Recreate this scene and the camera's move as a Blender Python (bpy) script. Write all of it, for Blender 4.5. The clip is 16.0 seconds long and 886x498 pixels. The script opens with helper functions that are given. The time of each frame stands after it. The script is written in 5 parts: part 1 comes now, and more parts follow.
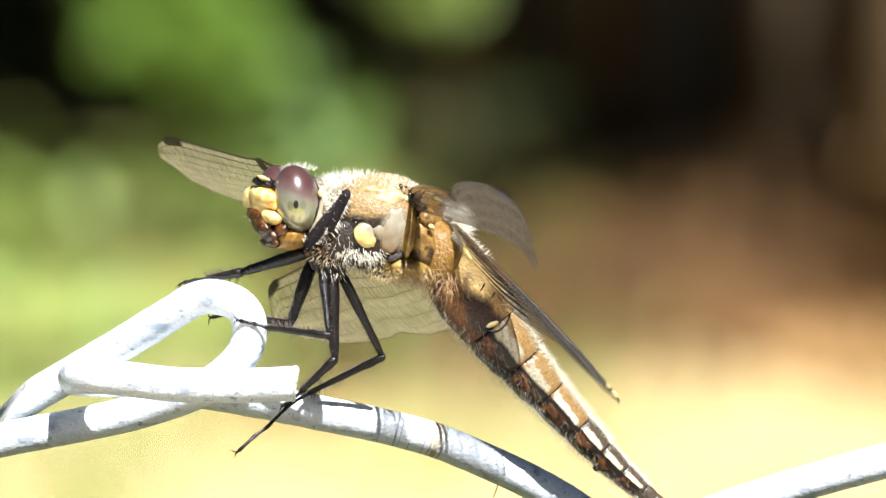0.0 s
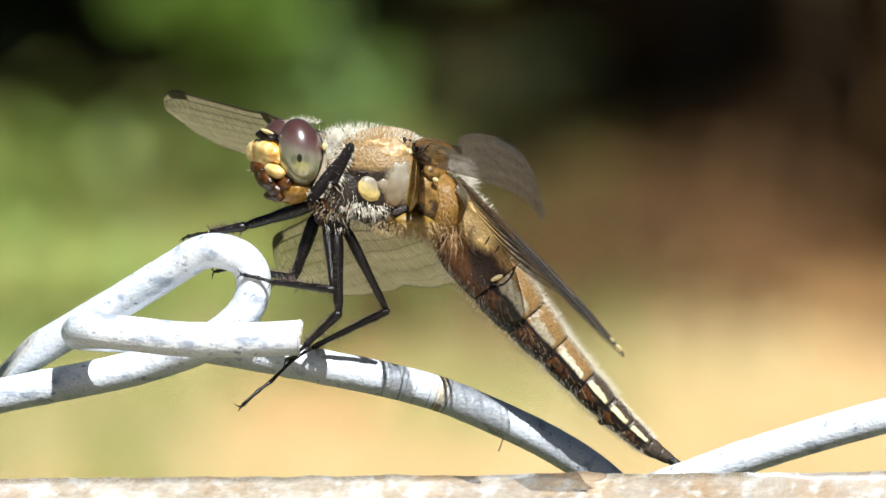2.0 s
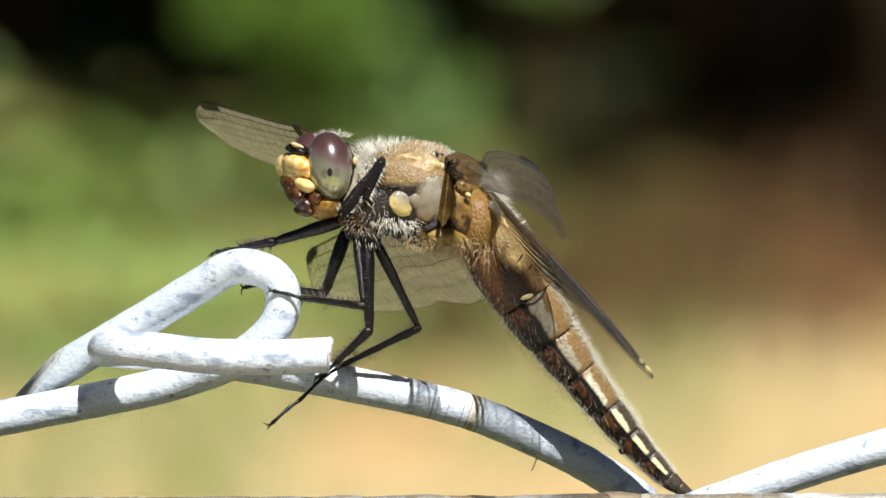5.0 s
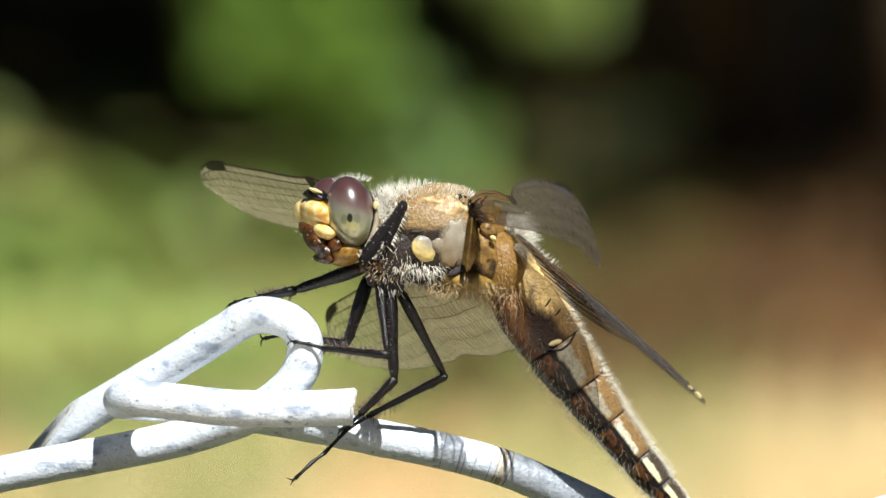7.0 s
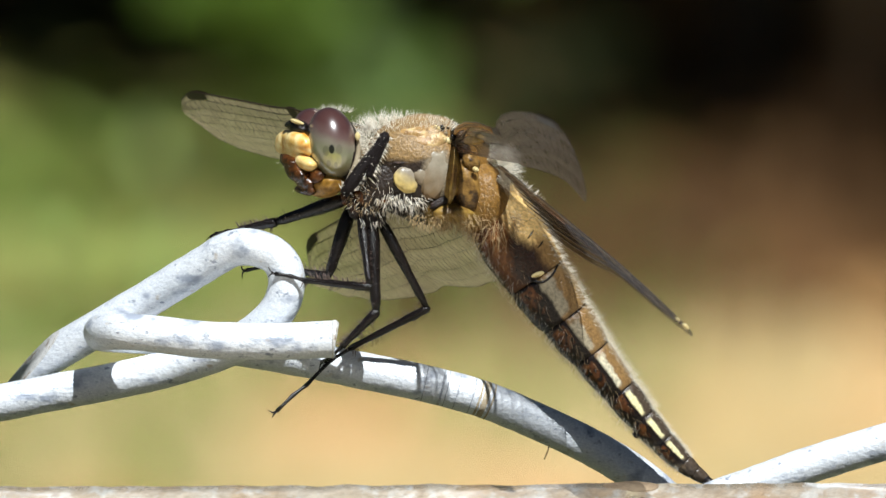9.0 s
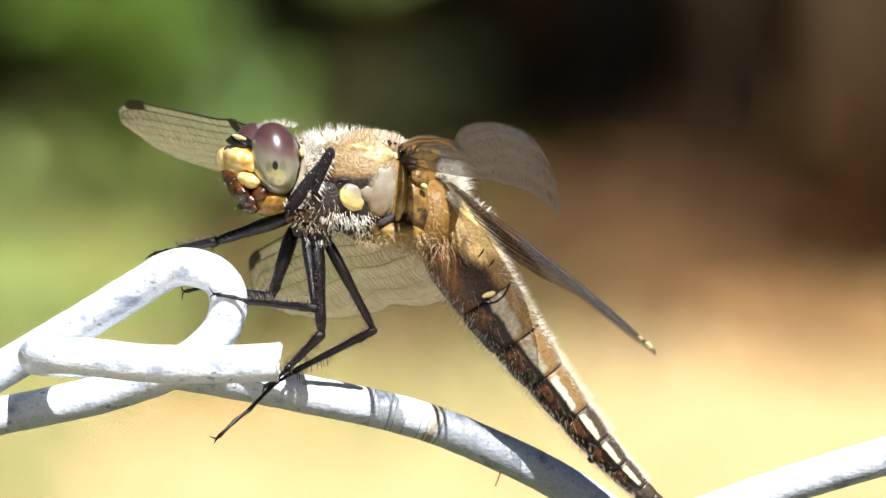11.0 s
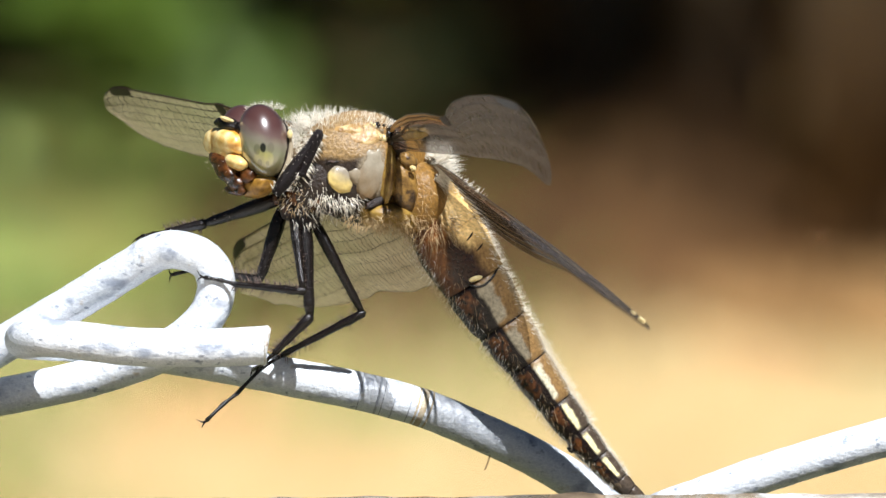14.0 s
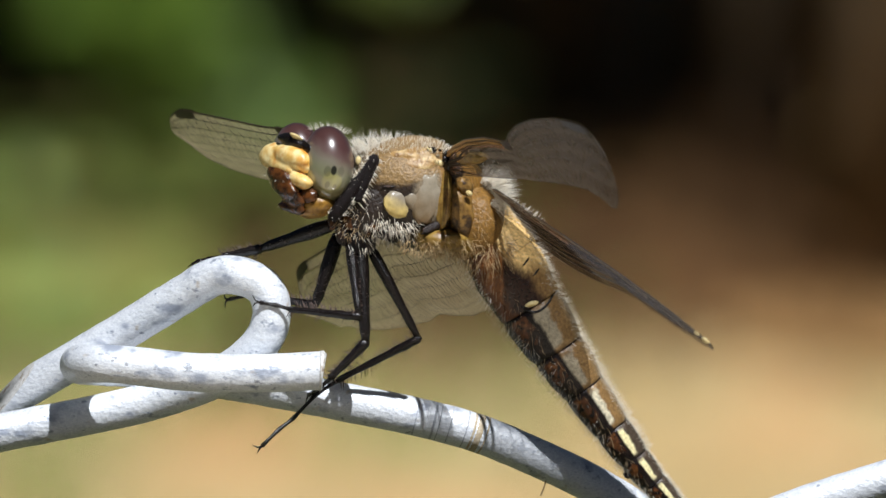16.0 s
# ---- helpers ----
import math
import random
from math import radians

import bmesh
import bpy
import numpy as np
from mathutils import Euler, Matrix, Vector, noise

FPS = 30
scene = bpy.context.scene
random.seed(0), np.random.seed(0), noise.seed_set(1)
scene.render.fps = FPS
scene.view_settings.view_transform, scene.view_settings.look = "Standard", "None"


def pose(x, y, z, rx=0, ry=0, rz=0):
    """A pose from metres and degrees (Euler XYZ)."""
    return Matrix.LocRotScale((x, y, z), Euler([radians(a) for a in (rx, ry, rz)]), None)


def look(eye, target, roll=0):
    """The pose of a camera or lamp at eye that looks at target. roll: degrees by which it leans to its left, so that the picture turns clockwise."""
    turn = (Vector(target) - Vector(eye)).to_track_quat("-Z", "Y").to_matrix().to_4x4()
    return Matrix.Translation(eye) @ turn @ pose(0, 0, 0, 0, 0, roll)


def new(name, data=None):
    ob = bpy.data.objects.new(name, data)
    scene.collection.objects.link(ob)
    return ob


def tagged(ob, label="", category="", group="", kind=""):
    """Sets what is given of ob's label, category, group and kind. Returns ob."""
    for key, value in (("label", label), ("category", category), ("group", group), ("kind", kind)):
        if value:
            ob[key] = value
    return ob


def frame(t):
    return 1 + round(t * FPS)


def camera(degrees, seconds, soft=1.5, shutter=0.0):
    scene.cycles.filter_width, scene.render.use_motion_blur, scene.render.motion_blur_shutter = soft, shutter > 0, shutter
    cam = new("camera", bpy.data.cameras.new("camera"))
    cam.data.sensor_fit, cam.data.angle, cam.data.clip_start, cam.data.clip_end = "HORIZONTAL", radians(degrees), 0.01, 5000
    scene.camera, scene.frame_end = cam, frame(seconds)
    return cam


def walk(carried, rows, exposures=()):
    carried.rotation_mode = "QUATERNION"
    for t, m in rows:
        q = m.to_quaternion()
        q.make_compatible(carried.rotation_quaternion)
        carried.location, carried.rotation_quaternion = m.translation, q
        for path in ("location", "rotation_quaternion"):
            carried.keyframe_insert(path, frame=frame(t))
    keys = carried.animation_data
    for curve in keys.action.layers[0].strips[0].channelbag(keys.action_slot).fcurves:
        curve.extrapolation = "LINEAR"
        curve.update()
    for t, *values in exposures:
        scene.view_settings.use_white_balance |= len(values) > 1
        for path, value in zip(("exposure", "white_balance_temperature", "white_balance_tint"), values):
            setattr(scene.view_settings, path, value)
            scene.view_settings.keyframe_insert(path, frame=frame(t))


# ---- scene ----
# ================= camera and its way =================
cam = camera(2.7553, 16.0, shutter=0.0)
PATH = [
    (0, pose(0.01254, -1.59507, 1.44763, 78.1165, -0.0229, -0.0160)),
    (0.5, pose(0.01263, -1.59305, 1.44720, 78.0539, -0.0386, -0.0060)),
    (1, pose(0.01277, -1.59669, 1.44797, 78.0276, 0.0037, -0.0097)),
    (1.5, pose(0.01285, -1.59263, 1.44711, 78.0000, -0.0000, 0.0000)),
    (2, pose(0.01531, -1.58994, 1.44654, 77.9719, 0.1093, 0.0694)),
    (2.5, pose(0.01779, -1.58880, 1.44630, 77.9555, 0.1693, 0.1501)),
    (3, pose(0.02029, -1.59049, 1.44666, 77.9535, 0.1347, 0.2496)),
    (5.5, pose(0.02029, -1.54725, 1.43747, 78.0538, 0.0500, 0.3828)),
    (6, pose(0.01996, -1.53085, 1.43398, 78.0882, 0.0557, 0.4025)),
    (6.5, pose(0.01924, -1.52306, 1.43232, 78.1283, 0.0578, 0.4009)),
    (7, pose(0.01851, -1.51366, 1.43032, 78.1733, -0.0121, 0.4154)),
    (7.5, pose(0.01846, -1.50949, 1.42944, 78.0741, 0.0754, 0.3619)),
    (8, pose(0.01845, -1.50863, 1.42926, 77.8058, -0.0110, 0.2304)),
    (8.5, pose(0.01679, -1.50970, 1.42948, 77.8038, -0.0901, 0.2485)),
    (8.7, pose(0.01611, -1.50949, 1.42944, 77.8781, -0.0461, 0.2594)),
    (10.8, pose(0.00482, -1.45743, 1.41837, 78.1001, -0.1307, -0.2761)),
    (11, pose(0.00523, -1.45544, 1.41795, 78.0197, 0.0079, -0.3214)),
    (11.5, pose(0.00725, -1.45140, 1.41709, 77.9097, 0.1919, -0.3626)),
    (12, pose(0.00870, -1.45407, 1.41766, 77.9434, -0.0134, -0.3337)),
    (12.5, pose(0.01011, -1.44994, 1.41678, 77.9741, 0.0376, -0.3287)),
    (13, pose(0.01019, -1.44848, 1.41647, 77.9925, -0.1137, -0.3003)),
    (13.5, pose(0.01029, -1.45015, 1.41683, 77.9877, 0.0451, -0.2930)),
    (14, pose(0.00569, -1.44669, 1.41609, 77.9656, 0.0387, -0.3468)),
    (14.5, pose(0.00021, -1.45033, 1.41686, 77.9352, -0.2900, -0.3204)),
    (15, pose(-0.00162, -1.45190, 1.41720, 77.9255, -0.1048, -0.2921)),
    (15.5, pose(-0.00086, -1.44870, 1.41652, 77.9625, -0.1079, -0.2600)),
    (16, pose(0.00348, -1.44387, 1.41549, 78.0441, 0.0272, -0.2543)),
]
cam.data.dof.use_dof = True
cam.data.dof.aperture_fstop = 75.0
EXPOSURE = [(t, e + 0.05, 6050, w) for t, e, w in ((0.0, 1.31, 6), (0.5, 1.08, 6), (1.0, 0.93, 6), (1.5, 0.68, 6), (2.0, 0.62, 6), (2.5, 0.58, 6), (3.0, 0.35, 6), (5.5, 0.44, 5), (6.5, 0.48, 5), (7.5, 0.70, 5), (8.0, 0.70, 5), (8.5, 0.19, 5), (10.8, 1.03, 9), (11.0, 0.96, 9), (11.5, 0.45, 9), (12.0, 0.24, 9),
                                          (12.5, 0.25, 9), (13.5, 0.64, 9), (14.5, 0.60, 9), (15.0, 0.29, 9), (16.0, 0.00, 9))]

walk(cam, PATH, exposures=EXPOSURE)

# ================= drawing space =================
# The fence top is drawn in twentieths of a millimetre on a sheet that faces the viewer:
# x to the right, y away from the viewer, z downwards on the sheet, the cut wire end at (527, 0, 609).
UNIT = 5e-5
TILT = Matrix.Rotation(radians(-12.0), 3, "X")
TOP = Vector((0.0, 0.0, 1.10))


def at(x, y, z):
    """A place on the sheet, in the world."""
    return TOP + TILT @ (Vector((x - 527.0, y, 609.0 - z)) * UNIT)


def way(x, y, z):
    """A direction on the sheet (z up), in the world, unit length kept."""
    return TILT @ Vector((x, y, z))


# ================= light =================
SUN_WAY = way(0.18, -0.62, 0.75).normalized()
world = bpy.data.worlds.new("sky")
scene.world = world
world.use_nodes = True
wn = world.node_tree
sky = wn.nodes.new("ShaderNodeTexSky")
sky.sky_type = "NISHITA"
sky.sun_disc = False
sky.sun_elevation = math.asin(SUN_WAY.z)
sky.sun_rotation = math.atan2(SUN_WAY.x, SUN_WAY.y)
wn.nodes["Background"].inputs["Strength"].default_value = 0.014
wn.links.new(sky.outputs[0], wn.nodes["Background"].inputs["Color"])
sun = new("sun", bpy.data.lights.new("sun", "SUN"))
sun.data.energy = 5.0
sun.data.angle = radians(0.53)
sun.data.color = (1.0, 0.975, 0.94)
sun.matrix_world = look(SUN_WAY * 20, (0, 0, 0))


# ================= materials =================
def rgb(r, g, b):
    """Linear colour from display values 0 to 255."""
    return tuple(((c / 255 + 0.055) / 1.055) ** 2.4 if c > 10 else c / 255 / 12.92 for c in (r, g, b)) + (1.0,)


def material(name, low, high, rough=0.6, metal=0.0, size=1.0, detail=6, bump=0.0, third=None, third_size=0.2, sharp=(0.35, 0.65),
             spec=0.5, space="Object", coat=0.0, stretch=(1, 1, 1), third_at=(0.55, 0.7), sheen=0.0, bump_size=None, stains_and_glints=()):
    """Two colours mixed by fine noise, a third in larger spots, then further spots or painted glints; size: metres of
    one grain.
    """
    m = bpy.data.materials.new(name)
    m.use_nodes = True
    t = m.node_tree
    p = t.nodes["Principled BSDF"]
    co = t.nodes.new("ShaderNodeTexCoord")
    mp = t.nodes.new("ShaderNodeMapping")
    mp.inputs["Scale"].default_value = stretch
    t.links.new(co.outputs[space], mp.inputs[0])
    n = t.nodes.new("ShaderNodeTexNoise")
    n.inputs["Scale"].default_value = 1.0 / size
    n.inputs["Detail"].default_value = detail
    n.inputs["Roughness"].default_value = 0.6
    t.links.new(mp.outputs[0], n.inputs["Vector"])
    r = t.nodes.new("ShaderNodeValToRGB")
    r.color_ramp.elements[0].position, r.color_ramp.elements[1].position = sharp
    r.color_ramp.elements[0].color, r.color_ramp.elements[1].color = low, high
    t.links.new(n.outputs["Fac"], r.inputs[0])
    colour = r.outputs[0]
    for tone, tone_size, (lo, hi) in ([(third, third_size, third_at)] if third else []) + list(stains_and_glints):
        n2 = t.nodes.new("ShaderNodeTexNoise")
        n2.inputs["Scale"].default_value = 1.0 / tone_size
        n2.inputs["Detail"].default_value = 3
        t.links.new(mp.outputs[0], n2.inputs["Vector"])
        r2 = t.nodes.new("ShaderNodeValToRGB")
        r2.color_ramp.elements[0].position, r2.color_ramp.elements[1].position = lo, hi
        r2.color_ramp.elements[0].color, r2.color_ramp.elements[1].color = (0, 0, 0, 1), (1, 1, 1, 1)
        t.links.new(n2.outputs["Fac"], r2.inputs[0])
        mix = t.nodes.new("ShaderNodeMix")
        mix.data_type = "RGBA"
        t.links.new(r2.outputs[0], mix.inputs[0])
        t.links.new(colour, mix.inputs[6])
        mix.inputs[7].default_value = tone
        colour = mix.outputs[2]
    t.links.new(colour, p.inputs["Base Color"])
    p.inputs["Roughness"].default_value = rough
    p.inputs["Metallic"].default_value = metal
    p.inputs["Specular IOR Level"].default_value = spec
    p.inputs["Coat Weight"].default_value = coat
    p.inputs["Coat Roughness"].default_value = 0.12
    p.inputs["Sheen Weight"].default_value = sheen
    if bump:
        b = t.nodes.new("ShaderNodeBump")
        b.inputs["Strength"].default_value = bump
        b.inputs["Distance"].default_value = bump_size or size
        relief = n
        if bump_size:
            relief = t.nodes.new("ShaderNodeTexNoise")
            relief.inputs["Scale"].default_value = 1.0 / bump_size
            relief.inputs["Detail"].default_value = 4
            t.links.new(mp.outputs[0], relief.inputs["Vector"])
        t.links.new(relief.outputs["Fac"], b.inputs["Height"])
        t.links.new(b.outputs[0], p.inputs["Normal"])
    return m


MM = 0.001
ZINC = material("galvanised_zinc", rgb(216, 220, 228), rgb(242, 245, 249), rough=0.44, metal=0.16, size=0.22 * MM, bump=0.22, bump_size=0.5 * MM,
                third=rgb(168, 175, 190), third_size=2.2 * MM, third_at=(0.56, 0.7), stretch=(1, 1, 1.6), stains_and_glints=[(rgb(190, 178, 162), 1.6 * MM, (0.66, 0.78)), (rgb(150, 158, 174), 0.9 * MM, (0.63, 0.73))])
ZINC_DULL = material("scuffed_zinc", rgb(150, 154, 164), rgb(194, 198, 206), rough=0.55, metal=0.2, size=0.22 * MM, bump=0.4)
ZINC_STAIN = material("rust_stained_zinc", rgb(170, 150, 118), rgb(206, 194, 172), rough=0.65, size=0.3 * MM, bump=0.3)
ZINC_CUT = material("cut_wire_end", rgb(206, 203, 198), rgb(236, 235, 233), rough=0.5, metal=0.2, size=0.3 * MM, bump=0.3, third=rgb(164, 142, 118), third_size=0.9 * MM, third_at=(0.6, 0.7))
VEIN_PALE = material("pale_fine_vein", rgb(92, 78, 58), rgb(132, 114, 86), rough=0.35, size=0.2 * MM)
# the near-white spots paint sun glints into the wood's colour
WOOD = material("weathered_rail_wood", rgb(208, 184, 154), rgb(236, 222, 202), rough=0.22, size=2.2 * MM, bump=0.45, bump_size=0.9 * MM,
                third=rgb(214, 180, 140), third_size=5.0 * MM, third_at=(0.5, 0.7), stretch=(1, 0.3, 1), coat=0.9, stains_and_glints=[(rgb(250, 246, 238), 1.5 * MM, (0.53, 0.7)), (rgb(196, 164, 128), 1.0 * MM, (0.68, 0.78))])
POST = material("weathered_post_wood", rgb(120, 100, 78), rgb(168, 146, 118), rough=0.8, size=4 * MM, bump=0.4, stretch=(1, 1, 0.1))
BLACK = material("black_leg_cuticle", rgb(7, 5, 5), rgb(27, 19, 17), rough=0.26, size=0.14 * MM, bump=0.5)
LEG_BROWN = material("dark_brown_leg", rgb(7, 5, 6), rgb(30, 20, 21), rough=0.4, size=0.12 * MM, bump=1.0, spec=0.22)
BRISTLE = material("dark_pinkish_brown_bristle", rgb(34, 27, 25), rgb(128, 108, 98), rough=0.3, size=0.2 * MM)
DARK = material("dark_brown_cuticle", rgb(14, 9, 8), rgb(42, 28, 22), rough=0.45, size=0.2 * MM, bump=0.6, third=rgb(62, 40, 28), third_size=0.5 * MM, spec=0.4)
TAN = material("tan_cuticle", rgb(138, 104, 60), rgb(184, 148, 94), rough=0.36, size=0.5 * MM, bump=0.4, bump_size=0.2 * MM, third=rgb(214, 186, 136), third_size=0.8 * MM, third_at=(0.48, 0.66))
AMBER = material("amber_cuticle", rgb(96, 68, 28), rgb(154, 118, 58), rough=0.44, size=0.7 * MM, bump=0.3, bump_size=0.25 * MM, third=rgb(56, 38, 18), third_size=1.0 * MM, third_at=(0.5, 0.62))
OLIVE = material("olive_yellow_cuticle", rgb(128, 98, 40), rgb(164, 134, 66), rough=0.4, size=0.6 * MM, bump=0.1, third=rgb(104, 72, 32), third_size=1.0 * MM)
GREY_TAN = material("grey_tan_cuticle", rgb(136, 122, 100), rgb(170, 156, 132), rough=0.3, size=0.9 * MM, bump=0.05, third=rgb(150, 130, 98), third_size=1.4 * MM)
CREAM = material("cream_yellow_cuticle", rgb(198, 174, 112), rgb(228, 210, 158), rough=0.34, size=0.5 * MM, bump=0.05)
YELLOW = material("yellow_face_cuticle", rgb(228, 184, 96), rgb(246, 226, 166), rough=0.36, size=0.8 * MM, bump=0.05, third=rgb(214, 146, 52), third_size=1.0 * MM, third_at=(0.5, 0.68))
ORANGE = material("ochre_cuticle", rgb(112, 78, 24), rgb(168, 126, 50), rough=0.34, size=0.6 * MM, bump=0.15, third=rgb(92, 72, 32), third_size=0.9 * MM)
MOUTH = material("brown_mouth_cuticle", rgb(36, 19, 10), rgb(98, 58, 24), rough=0.24, size=0.7 * MM, bump=0.3, bump_size=0.25 * MM, third=rgb(20, 11, 8), third_size=1.0 * MM)
HAIR = material("pale_hair", rgb(226, 214, 190), rgb(252, 246, 234), rough=0.5, size=0.5 * MM)
HAIR_TAN = material("tan_hair", rgb(160, 130, 88), rgb(206, 180, 136), rough=0.55, size=0.5 * MM)
VEIN = material("wing_vein", rgb(46, 36, 28), rgb(84, 70, 54), rough=0.35, size=0.2 * MM)
VEIN_AMBER = material("amber_vein", rgb(140, 96, 38), rgb(190, 146, 74), rough=0.4, size=0.3 * MM)
STIGMA = material("dark_wing_cell", rgb(30, 20, 15), rgb(56, 38, 26), rough=0.35, size=0.2 * MM)
MEADOW = material("meadow_ground", rgb(58, 66, 32), rgb(90, 90, 50), rough=0.95, size=0.05, third=rgb(80, 72, 46), third_size=0.6)
STRAW = material("dry_grass_ground", rgb(168, 146, 97), rgb(203, 180, 130), rough=0.9, size=0.02, bump=0.3, third=rgb(209, 164, 115), third_size=0.09, third_at=(0.5, 0.62))
BLADE = material("straw_blade", rgb(190, 165, 107), rgb(224, 202, 147), rough=0.8, size=0.05)
BLADE_BROWN = material("brown_dry_stalk", rgb(70, 48, 24), rgb(110, 80, 42), rough=0.8, size=0.05)
BLADE_GREEN = material("grass_blade_green", rgb(96, 118, 48), rgb(148, 158, 84), rough=0.7, size=0.05)
LEAF = material("green_leaf", rgb(76, 102, 32), rgb(114, 142, 54), rough=0.5, size=0.03, spec=0.3)
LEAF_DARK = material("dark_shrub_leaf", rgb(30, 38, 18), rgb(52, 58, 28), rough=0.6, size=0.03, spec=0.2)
LEAF_LIGHT = material("yellow_green_leaf", rgb(112, 134, 58), rgb(156, 170, 92), rough=0.5, size=0.03, spec=0.3)
LEAF_MID = material("mid_green_leaf", rgb(66, 90, 28), rgb(96, 118, 44), rough=0.5, size=0.03, spec=0.3)
LEAF_DULL = material("dull_olive_leaf", rgb(44, 40, 22), rgb(66, 58, 32), rough=0.6, size=0.03, spec=0.3)
TURF = material("green_turf", rgb(112, 112, 48), rgb(154, 150, 80), rough=0.9, size=0.02, bump=0.3, third=rgb(122, 128, 58), third_size=0.08)
EARTH = material("bare_golden_earth", rgb(104, 70, 34), rgb(140, 98, 50), rough=0.95, size=0.02, bump=0.4, third=rgb(92, 66, 32), third_size=0.06)
DRY_EARTH = material("pale_golden_earth", rgb(138, 102, 56), rgb(176, 136, 84), rough=0.95, size=0.02, bump=0.4, third=rgb(124, 92, 50), third_size=0.05)
SOIL = material("dark_leaf_litter", rgb(132, 104, 60), rgb(170, 136, 84), rough=0.95, size=0.02, bump=0.4)
BARK = material("brown_bark", rgb(70, 58, 42), rgb(104, 86, 60), rough=0.9, size=0.01, bump=0.5)


def marked_material(name, layer, rough, relief=0.4, span=(0.68, 1.28)):
    """Cuticle whose pattern comes from the mesh's own colour layer, with grain and relief."""
    m = bpy.data.materials.new(name)
    m.use_nodes = True
    t = m.node_tree
    p = t.nodes["Principled BSDF"]
    co = t.nodes.new("ShaderNodeTexCoord")
    at_ = t.nodes.new("ShaderNodeAttribute")
    at_.attribute_name = layer
    n = t.nodes.new("ShaderNodeTexNoise")
    n.inputs["Scale"].default_value = 4200
    n.inputs["Detail"].default_value = 5
    t.links.new(co.outputs["Object"], n.inputs["Vector"])
    r = t.nodes.new("ShaderNodeMapRange")
    r.inputs["From Min"].default_value = 0.3
    r.inputs["From Max"].default_value = 0.7
    r.inputs["To Min"].default_value = span[0]
    r.inputs["To Max"].default_value = span[1]
    t.links.new(n.outputs["Fac"], r.inputs["Value"])
    mul = t.nodes.new("ShaderNodeVectorMath")
    mul.operation = "SCALE"
    t.links.new(at_.outputs["Color"], mul.inputs[0])
    t.links.new(r.outputs[0], mul.inputs["Scale"])
    t.links.new(mul.outputs[0], p.inputs["Base Color"])
    p.inputs["Roughness"].default_value = rough
    b = t.nodes.new("ShaderNodeBump")
    b.inputs["Strength"].default_value = relief
    b.inputs["Distance"].default_value = 0.00025
    t.links.new(n.outputs["Fac"], b.inputs["Height"])
    t.links.new(b.outputs[0], p.inputs["Normal"])
    return m


ABD_COAT = marked_material("patterned_abdomen_cuticle", "marking", 0.27)
THORAX_COAT = marked_material("patterned_thorax_cuticle", "marking", 0.46, 0.5)
SHELL_COAT = marked_material("smooth_shell_cuticle", "marking", 0.3, 0.12, (0.92, 1.08))


def membrane(name, tint, cover, rough=0.3, bump=0.4, grain=900):
    """Clear, faintly tinted wing skin: mostly let through, milky in the sun, with a gloss."""
    m = bpy.data.materials.new(name)
    m.use_nodes = True
    t = m.node_tree
    p = t.nodes["Principled BSDF"]
    out = t.nodes["Material Output"]
    co = t.nodes.new("ShaderNodeTexCoord")
    n = t.nodes.new("ShaderNodeTexNoise")
    n.inputs["Scale"].default_value = grain
    n.inputs["Detail"].default_value = 3
    t.links.new(co.outputs["Object"], n.inputs["Vector"])
    r = t.nodes.new("ShaderNodeMapRange")
    r.inputs["To Min"].default_value = cover * 0.65
    r.inputs["To Max"].default_value = min(1.0, cover * 1.35)
    t.links.new(n.outputs["Fac"], r.inputs["Value"])
    p.inputs["Base Color"].default_value = tint
    p.inputs["Roughness"].default_value = rough
    b = t.nodes.new("ShaderNodeBump")
    b.inputs["Strength"].default_value = bump
    b.inputs["Distance"].default_value = 0.0003
    t.links.new(n.outputs["Fac"], b.inputs["Height"])
    t.links.new(b.outputs[0], p.inputs["Normal"])
    glow = t.nodes.new("ShaderNodeBsdfTranslucent")
    glow.inputs["Color"].default_value = tint
    both = t.nodes.new("ShaderNodeMixShader")
    both.inputs[0].default_value = 0.5
    t.links.new(p.outputs[0], both.inputs[1])
    t.links.new(glow.outputs[0], both.inputs[2])
    clear = t.nodes.new("ShaderNodeBsdfTransparent")
    final = t.nodes.new("ShaderNodeMixShader")
    t.links.new(r.outputs[0], final.inputs[0])
    t.links.new(clear.outputs[0], final.inputs[1])
    t.links.new(both.outputs[0], final.inputs[2])
    t.links.new(final.outputs[0], out.inputs["Surface"])
    return m


SKIN = membrane("wing_membrane", rgb(226, 206, 164), 0.5)
SKIN_AMBER = membrane("amber_wing_base", rgb(170, 122, 88), 0.42)
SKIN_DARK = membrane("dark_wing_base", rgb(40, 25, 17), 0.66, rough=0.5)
SKIN_GREY = membrane("grey_corrugated_wing", rgb(76, 73, 78), 0.5, rough=0.12, bump=1.0, grain=2600)
SKIN_SMOKE = membrane("smoky_wing_membrane", rgb(108, 95, 84), 0.68, bump=0.5, grain=1500)


